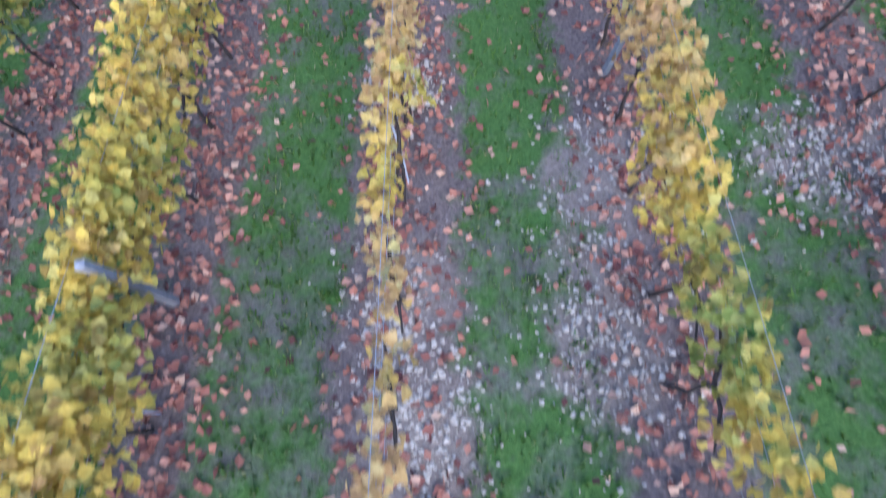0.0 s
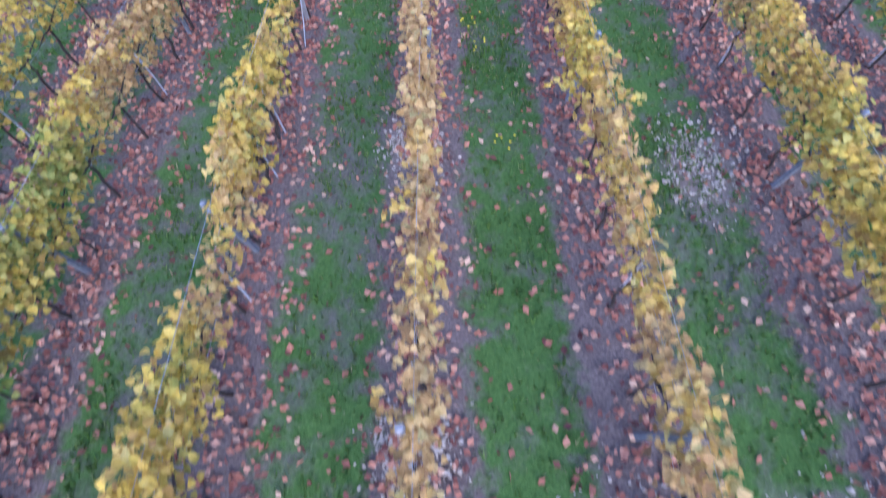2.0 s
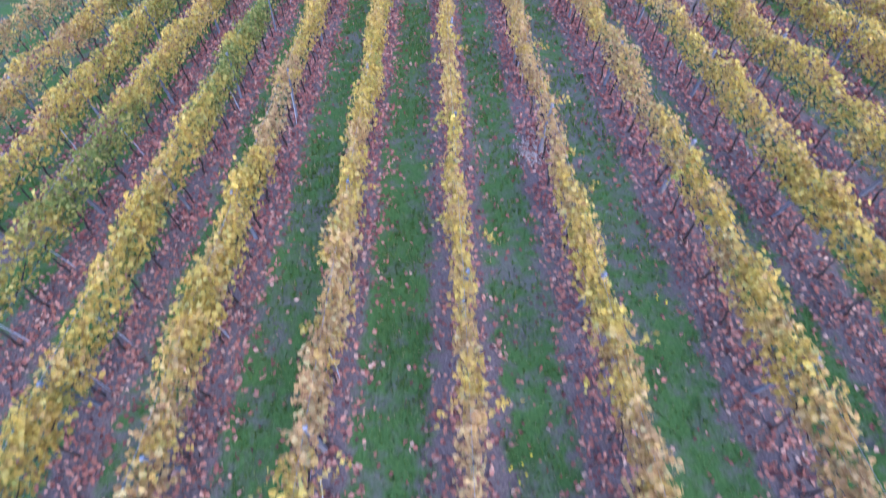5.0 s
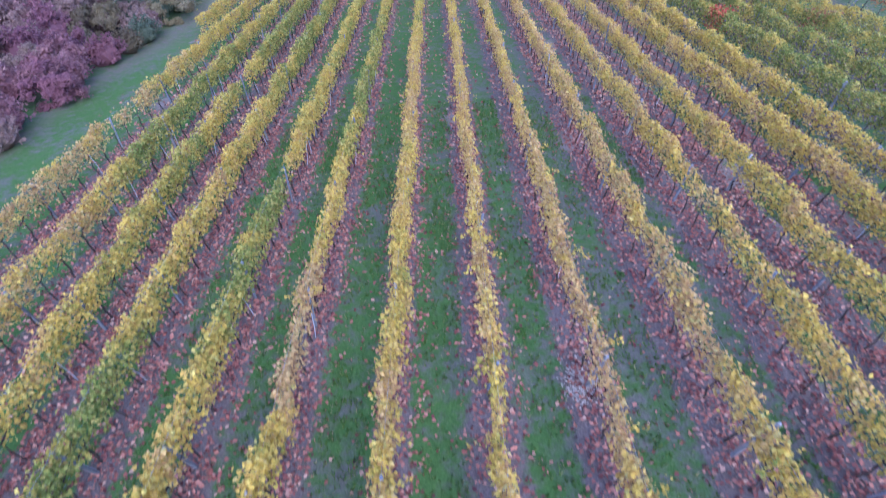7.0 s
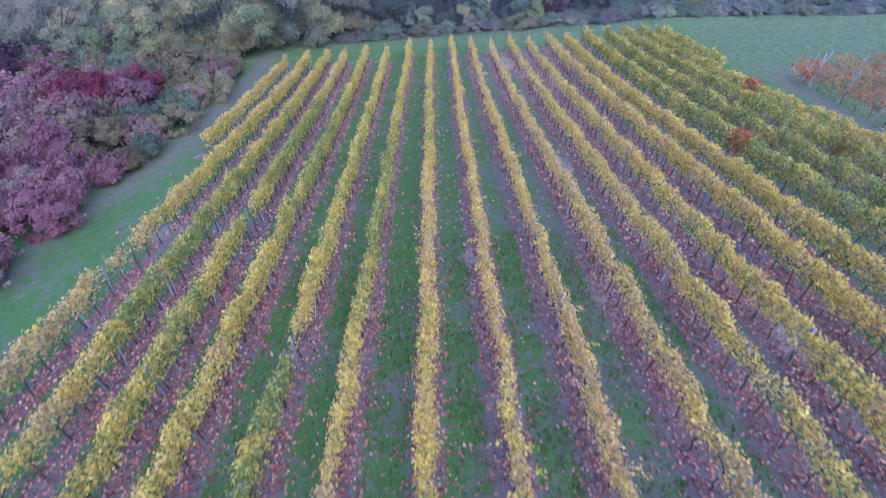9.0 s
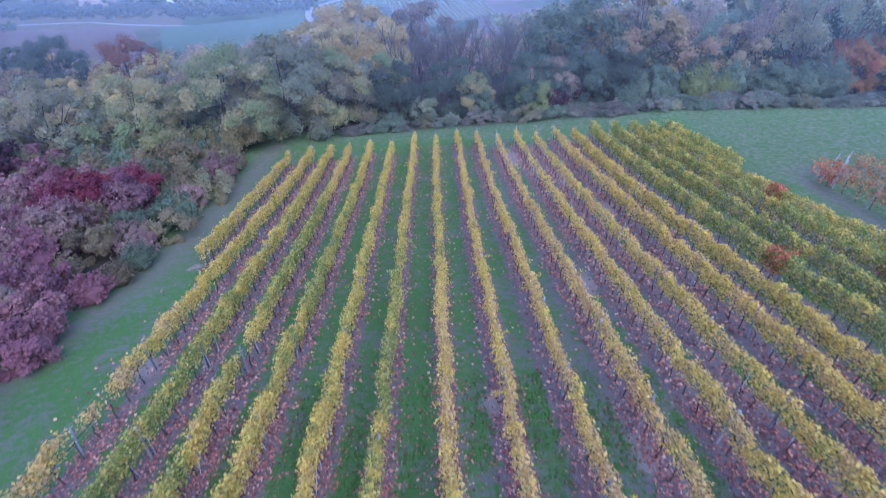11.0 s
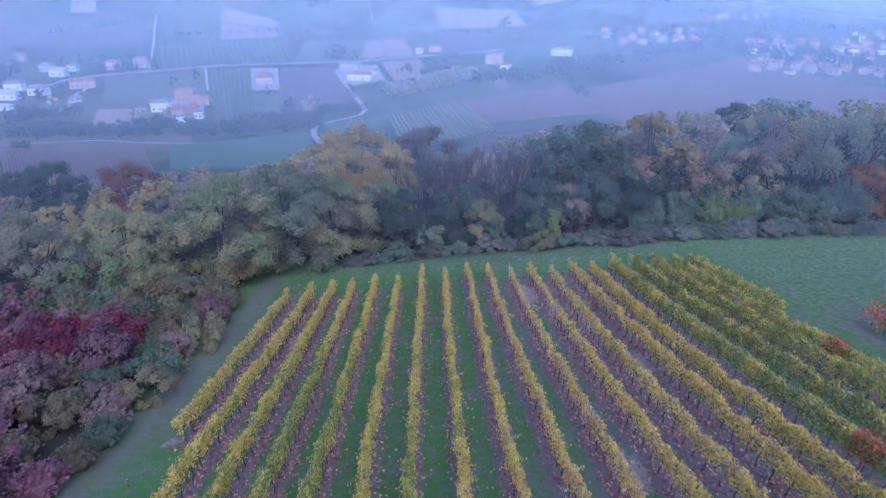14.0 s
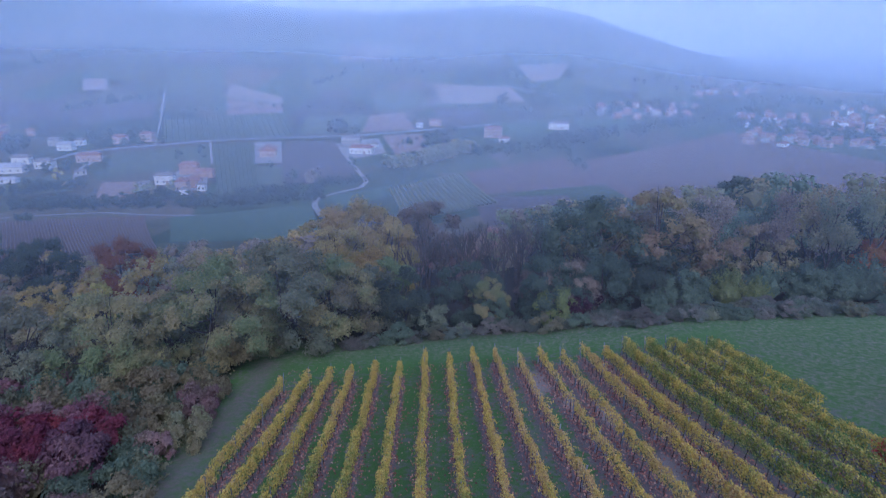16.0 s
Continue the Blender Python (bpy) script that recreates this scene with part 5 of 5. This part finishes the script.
field(STUBBLE, [(11, 777), (112, 783), (104, 862), (2, 892)], 'pale stubble field on the far slope')
field(STUBBLE, [(136, 888), (177, 908), (212, 1009), (128, 988)], 'pale stubble field on the far slope')
field(FALLOW, [(-221, 698), (-166, 722), (-174, 757), (-239, 765)], 'brownish field on the far slope')
field(MEADOW, [(-62, 743), (-4, 766), (-15, 856), (-72, 855)], 'green-brown field on the far slope')
field(PLOUGH, [(14, 666), (63, 696), (56, 763), (-1, 761)], 'brown field below the far slope')
field(MEADOW, [(-132, 637), (-72, 650), (-70, 723), (-137, 712)], 'green-brown field')
far_vines(ROWS_BROWN, [(-94, 149), (-80, 192), (-153, 339), (-216, 323)], 1.0, 'brown striped vineyard by the stream')
far_vines(ROWS_PALE, [(-15, 322), (34, 365), (18, 455), (-30, 409)], 3.2, 'striped vineyard below the wood')
field(RUST, [(27, 390), (115, 422), (106, 523), (22, 463)], 'reddish-brown ploughed field')
field(PLOUGH, [(22, 290), (75, 295), (80, 389), (22, 385)], 'purple-brown ploughed field')
field(RUST, [(118, 330), (207, 338), (307, 652), (106, 496)], 'wide brown field')
field(RUST, [(206, 338), (301, 330), (354, 498), (302, 640)], 'wide purple-brown field')
field(GRASSY, [(72, 632), (123, 641), (119, 698), (71, 686)], 'green pasture beside the road')
field(GRASSY, [(155, 640), (209, 664), (207, 707), (148, 692)], 'green pasture beside the village')
field(FALLOW, [(-200, 378), (-179, 386), (-201, 435), (-221, 431)], 'bare brown plot')
field(GRASSY, [(-96, 235), (-40, 250), (-73, 370), (-137, 333)], 'green meadow by the stream')
field(GRASSY, [(-54, 354), (-25, 395), (-30, 419), (-65, 388)], 'green meadow by the lane')
field(MEADOW, [(-231, 458), (-166, 477), (-203, 584), (-269, 545)], 'dull green field behind the farm')
field(YARD, [(-138, 497), (-118, 501), (-142, 604), (-166, 600)], 'pale gravel yard round a villa')
field(YARD, [(-69, 510), (-40, 543), (-53, 624), (-87, 604)], 'pale gravel yard round a farm')
field(YARD, [(-160, 397), (-146, 413), (-167, 478), (-187, 468)], 'pale farmyard')
field(MEADOW, [(-262, 391), (-226, 406), (-255, 458), (-296, 444)], 'dull green garden plots')
field(MEADOW, [(-313, 770), (-246, 774), (-286, 921), (-354, 898)], 'green-brown field on the far slope')
field(PLOUGH, [(-354, 638), (-287, 670), (-306, 733), (-380, 693)], 'brown field on the far slope')
field(MEADOW, [(-162, 833), (-85, 852), (-97, 990), (-182, 970)], 'green-brown field on the far slope')
field(MEADOW, [(256, 802), (354, 869), (382, 961), (289, 910)], 'faint pasture beyond the village')
house(-136, 533, 16, 23, 6, 8, WALL_PINK, ROOF_RED, 'villa with a red tiled roof in a pale yard', 2)
house(-61, 543, 24, 11, 6, -8, WALL_WHITE, ROOF_RED, 'long white farm building with a pink roof', 2)
house(-76, 597, 22, 10, 6, -8, WALL_GREY, ROOF_GREY, 'grey stone farm building with tiled roof', 2)
house(-54, 572, 10, 8, 4, -8, WALL_WHITE, ROOF_GREY, 'low white farm shed with grey roof', 1)
house(-178, 428, 15, 8, 7, 5, WALL_WHITE, ROOF_GREY, 'white two-storey farmhouse with grey roof', 2)
house(-174, 461, 16, 10, 8, 5, WALL_BRICK, ROOF_RED, 'brick farmhouse with a tiled roof', 2)
house(-160, 411, 9, 13, 7, 5, WALL_PINK, ROOF_RED, 'pink farmhouse with a tiled roof', 2)
house(-155, 418, 11, 10, 6, 5, WALL_BRICK, ROOF_RED, 'brick barn with a tiled roof', 1)
house(-160, 450, 16, 9, 5, 5, WALL_BRICK, ROOF_RED, 'long brick barn with tiled roof', 1)
house(-147, 408, 6, 7, 5, 5, WALL_WHITE, ROOF_GREY, 'small white outbuilding on the farm', 1)
house(-150, 386, 5, 5, 7, 5, WALL_WHITE, ROOF_GREY, 'small white outbuilding on the farm', 1)
house(-188, 421, 9, 5, 3, 0, WALL_GREY, ROOF_GREY, 'low grey shed beside a yard', 1)
house(-270, 510, 22, 9, 6, 20, WALL_PINK, ROOF_RED, 'long house with a red roof', 2)
house(-249, 458, 9, 6, 3, 30, WALL_GREY, ROOF_GREY, 'low grey shed beside a yard', 1)
house(-288, 483, 16, 10, 6, -5, WALL_WHITE, ROOF_GREY, 'white house with a grey roof', 2)
house(-304, 467, 26, 12, 5, 8, WALL_WHITE, ROOF_PALE, 'white farm shed with a pale roof', 1)
house(-284, 430, 20, 8, 3, 8, WALL_WHITE, ROOF_PALE, 'low white greenhouse among gardens', 1)
house(-316, 501, 16, 10, 6, 8, WALL_WHITE, ROOF_GREY, 'white house with a grey roof', 1)
house(-311, 553, 16, 10, 6, 0, WALL_WHITE, ROOF_PALE, 'white house beside the road', 1)
house(-326, 564, 12, 10, 6, 0, WALL_GREY, ROOF_GREY, 'grey house beside the road', 1)
house(-308, 570, 10, 7, 5, 0, WALL_WHITE, ROOF_GREY, 'small pale house beside the road', 1)
house(-279, 582, 14, 10, 7, 0, WALL_PINK, ROOF_RED, 'pink house among dark trees', 1)
house(-260, 593, 14, 10, 8, 0, WALL_PINK, ROOF_RED, 'pink house beside the road', 1)
house(58, 628, 22, 11, 10, -5, WALL_PINK, ROOF_RED, 'three-storey pink building with rows of windows', 2)
house(66, 602, 13, 9, 4, -5, WALL_WHITE, ROOF_RED, 'low white annexe with a tiled roof', 1)
house(128, 657, 26, 9, 7, -10, WALL_WHITE, ROOF_GREY, 'long white row house', 2)
house(2, 678, 16, 10, 6, 0, WALL_PINK, ROOF_RED, 'pink house beside the road', 1)
house(-14, 672, 9, 7, 4, 0, WALL_WHITE, ROOF_PALE, 'small white shed beside the road', 1)
house(-49, 319, 13, 10, 3.5, 25, WALL_PINK, ROOF_BROWN, 'house with a brown roof below the wood', 2)
village([(220, 763), (240, 764), (195, 740), (287, 726), (286, 770), (255, 759), (202, 706), (219, 728), (264, 720), (305, 784), (253, 731), (293, 744), (248, 748), (208, 748), (188, 725), (317, 778), (274, 738), (280, 714), (224, 707), (196, 756)], 46, 'pale village house with a tiled roof')
village([(445, 626), (414, 711), (507, 732), (305, 617), (351, 569), (398, 642), (423, 688), (294, 602), (312, 570), (452, 717), (350, 665), (364, 625), (390, 746), (350, 649), (438, 665), (371, 686), (469, 683), (326, 643), (430, 612), (412, 604)], 72, 'town house with a tiled roof')
village([(331, 676), (335, 578), (358, 692), (369, 668), (319, 603), (454, 681), (373, 653), (460, 698), (392, 578), (421, 658), (395, 671), (342, 600), (381, 721), (436, 703), (287, 583), (424, 634), (379, 573), (430, 740), (475, 741), (501, 759)], 26, 'town house with a tiled roof')
village([(414, 740), (457, 650), (412, 677), (320, 619), (328, 591), (345, 718), (386, 706), (356, 741), (409, 591), (342, 636), (400, 628), (314, 631), (364, 606), (495, 741), (506, 714), (372, 587), (360, 679), (375, 640), (360, 726), (387, 629)], 21, 'town house with a tiled roof')
village([(340, 703), (468, 715), (518, 740), (306, 590), (486, 687), (352, 583), (440, 685), (351, 610), (336, 689), (385, 561), (371, 702), (408, 576), (413, 624), (379, 602), (484, 769)], 11, 'town house with a tiled roof')
village([(379, 886), (358, 865), (399, 923), (425, 903), (360, 878), (405, 964), (380, 936), (457, 983), (541, 1072), (482, 962), (552, 1095), (434, 947), (398, 904), (459, 939)], 4, 'distant pale house in the haze')
village([(543, 829), (524, 746), (571, 828), (597, 878), (486, 739), (524, 800), (561, 872), (516, 779)], 41, 'distant town house with a tiled roof')
village([(-360, 587), (-387, 589), (-374, 568), (-359, 567)], 61, 'house half hidden by trees')
tree_line('dark', [(-240, 358), (-206, 363), (-166, 365), (-128, 364), (-99, 376), (-72, 385)], 80, 7, 7, 'dark hedge of small trees along the stream')
tree_line('dark', [(-118, 385), (-95, 401), (-76, 413), (-50, 437)], 34, 4, 6, 'dark leafy hedge beside the field')
tree_line('brown', [(-81, 438), (-83, 412)], 4, 4, 10, 'reddish tree beside the lane')
tree_line('dark', [(-194, 493), (-194, 496)], 1, 0, 11, 'dark round cypress beside the farm')
tree_line('dark', [(-186, 519), (-186, 521)], 1, 0, 11, 'dark round cypress beside the farm')
tree_line('dark', [(-104, 644), (-81, 640)], 7, 6, 14, 'dark conifer behind the farm')
tree_line('dark', [(-357, 538), (-333, 555)], 9, 8, 14, 'dark conifer above the houses')
tree_line('gold', [(-242, 419), (-243, 421)], 1, 0, 11, 'yellow autumn tree beside a drive')
tree_line('sage', [(-33, 476), (-4, 498), (30, 548)], 32, 7, 11, 'bare grey poplar along the stream')
tree_line('dark', [(-4, 542), (11, 571)], 6, 5, 15, 'dark tall tree by the stream')
tree_line('gold', [(11, 562), (31, 571)], 4, 4, 8, 'yellow autumn tree by the stream')
tree_line('dark', [(-67, 723), (-54, 357)], 2, 2, 9, 'dark tree beside the lane')
tree_line('dark', [(34, 534), (84, 553), (121, 592), (162, 629), (205, 641), (286, 702)], 70, 12, 10, 'line of trees along the stream')
tree_line('dark', [(185, 719), (238, 769), (288, 793), (314, 769), (381, 767)], 34, 16, 8, 'dark garden tree in the village')
tree_line('dark', [(324, 675), (363, 647), (414, 636), (416, 585)], 90, 36, 9, 'dark garden tree in the town')
tree_line('dark', [(403, 811), (547, 932), (648, 918)], 26, 22, 10, 'dark trees beyond the town')
tree_line('dark', [(354, 869), (453, 966), (649, 1158)], 16, 20, 10, 'dark trees beyond the village')
tree_line('dark', [(110, 943), (133, 830), (153, 800)], 16, 5, 8, 'dark hedge on the far slope')
tree_line('dark', [(9, 766), (117, 732)], 16, 3, 6, 'dark hedge below the far slope')
tree_line('dark', [(80, 774), (84, 780)], 3, 4, 12, 'dark clump on the far slope')
tree_line('dark', [(-279, 566), (-250, 585)], 8, 5, 7, 'garden trees behind the road')
tree_line('sage', [(-179, 397), (-163, 397)], 10, 6, 7, 'leafy garden trees beside the farm')
tree_line('dark', [(-282, 459), (-266, 478)], 8, 8, 7, 'garden trees beside the houses')
tree_line('dark', [(-65, 1015), (-39, 1034)], 6, 14, 12, 'dark trees round a far house')
tree_line('dark', [(-274, 1400), (-78, 1494), (172, 1479)], 36, 30, 13, 'trees along the ridge')
tree_line('dark', [(-216, 322), (-202, 326)], 10, 3, 4, 'hedge beside the track')
tree_line('dark', [(-266, 398), (-251, 406), (-230, 414)], 24, 10, 6, 'dark clipped hedge round gardens')
tree_line('dark', [(-174, 386), (-154, 381)], 14, 6, 6, 'dark clipped hedge round gardens')
tree_line('dark', [(-279, 695), (-172, 746), (-82, 746)], 22, 4, 5, 'dark hedge on the far slope')
tree_line('dark', [(-153, 866), (-105, 987), (-4, 958)], 20, 6, 7, 'dark hedge on the far slope')
tree_line('dark', [(-377, 661), (-326, 739)], 18, 6, 7, 'dark hedge on the far slope')
tree_line('dark', [(-500, 843), (-452, 952), (-355, 967)], 30, 24, 11, 'dark wood on the far slope')
tree_line('dark', [(-62, 1140), (95, 1155), (221, 1093), (296, 1018)], 36, 26, 11, 'dark wood on the far slope')
tree_line('dark', [(262, 898), (406, 1022), (604, 1241)], 22, 18, 9, 'dark trees on the far slope')
tree_line('dark', [(116, 570), (108, 508), (110, 464)], 14, 3, 5, 'dark hedge beside the field track')
tree_line('dark', [(-125, 477), (-96, 437), (-63, 420)], 9, 10, 6, 'small trees in the field')
tree_line('dark', [(-320, 580), (-291, 592), (-260, 602)], 12, 6, 9, 'garden trees behind the road')
tree_line('dark', [(-34, 571), (2, 637), (19, 656)], 18, 4, 6, 'dark hedge beside the road')
field(PLOUGH, [(-361, 916), (-280, 955), (-314, 1082), (-402, 1040)], 'brown field on the far slope')
field(FALLOW, [(-143, 1023), (-67, 1051), (-73, 1164), (-150, 1148)], 'pale field on the far slope')
field(MEADOW, [(187, 878), (263, 851), (294, 980), (213, 966)], 'green field on the far slope')
field(PLOUGH, [(-406, 618), (-359, 642), (-390, 701), (-442, 678)], 'brown field on the far slope')


# ---- distance haze, imitated by thin bluish see-through sheets, stronger towards the distance ----
def haze_sheet_material(name, share, colour):
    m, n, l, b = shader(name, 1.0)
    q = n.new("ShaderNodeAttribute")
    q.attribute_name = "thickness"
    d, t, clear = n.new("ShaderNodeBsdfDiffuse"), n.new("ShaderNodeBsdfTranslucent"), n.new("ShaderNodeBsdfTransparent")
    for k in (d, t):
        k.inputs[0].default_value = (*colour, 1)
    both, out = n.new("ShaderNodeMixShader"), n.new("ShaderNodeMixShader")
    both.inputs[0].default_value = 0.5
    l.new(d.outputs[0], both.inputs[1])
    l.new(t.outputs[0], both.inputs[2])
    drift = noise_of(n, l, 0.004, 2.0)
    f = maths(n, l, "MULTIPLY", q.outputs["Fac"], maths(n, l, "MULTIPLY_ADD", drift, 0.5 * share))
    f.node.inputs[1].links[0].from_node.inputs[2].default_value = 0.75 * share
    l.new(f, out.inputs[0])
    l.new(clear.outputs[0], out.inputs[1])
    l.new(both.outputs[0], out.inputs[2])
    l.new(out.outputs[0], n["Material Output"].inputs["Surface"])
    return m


# the haze's blue, put into the sheets as their own colour
HAZE_TINT = (0.6, 0.76, 1.0)


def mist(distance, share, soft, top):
    """A see-through sheet that imitates haze at a distance from the hilltop; it thins out towards the ground and
    upwards.
    """
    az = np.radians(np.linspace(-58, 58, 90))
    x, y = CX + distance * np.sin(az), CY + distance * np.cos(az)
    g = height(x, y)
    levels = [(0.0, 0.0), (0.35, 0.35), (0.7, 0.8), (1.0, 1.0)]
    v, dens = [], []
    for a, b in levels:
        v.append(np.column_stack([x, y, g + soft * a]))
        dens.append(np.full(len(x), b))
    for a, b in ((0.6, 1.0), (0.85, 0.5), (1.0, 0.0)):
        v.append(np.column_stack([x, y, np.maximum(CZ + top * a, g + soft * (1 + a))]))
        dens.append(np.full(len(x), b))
    me = quick("mist", np.concatenate(v), grid_faces(len(x), len(v)), haze_sheet_material("haze_sheet", share, HAZE_TINT), True)
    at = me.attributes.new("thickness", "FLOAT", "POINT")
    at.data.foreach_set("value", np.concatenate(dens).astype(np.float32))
    tagged(new("mist", me), "thin see-through bluish sheet standing in for distance haze", "mist", kind="structure")


# the two nearest sheets veil the wood in haze, the others the valley
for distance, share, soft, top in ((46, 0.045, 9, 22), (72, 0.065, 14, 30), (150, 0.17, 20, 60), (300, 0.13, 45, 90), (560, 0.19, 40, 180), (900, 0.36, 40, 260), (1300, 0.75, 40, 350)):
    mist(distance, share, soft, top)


# the far distance, a pale dusk sky down to the horizon
az = np.radians(np.linspace(-75, 75, 60))
far_v = np.concatenate([np.column_stack([CX + 4300 * np.sin(az), CY + 4300 * np.cos(az), np.full(60, z)]) for z in (-140.0, 60.0, 260.0, 700.0)])
m, n, l, b = shader("dusk_haze", 1.0)
sep = n.new("ShaderNodeSeparateXYZ")
l.new(n.new("ShaderNodeNewGeometry").outputs["Position"], sep.inputs[0])
span = n.new("ShaderNodeMapRange")
span.inputs["From Min"].default_value, span.inputs["From Max"].default_value = -140, 400
l.new(sep.outputs["Z"], span.inputs["Value"])
glow = n.new("ShaderNodeEmission")
l.new(ramp(n, l, span.outputs[0], [(0.0, (0.4, 0.52, 0.8)), (0.35, (0.56, 0.66, 0.86)), (0.6, (0.74, 0.8, 0.9)), (1.0, (0.78, 0.82, 0.9))]), glow.inputs[0])
glow.inputs[1].default_value = 0.9
l.new(glow.outputs[0], n["Material Output"].inputs["Surface"])
tagged(new("backdrop", quick("backdrop", far_v, grid_faces(60, 4), m, True)), "pale hazy dusk sky above the far plain", "sky", kind="structure")
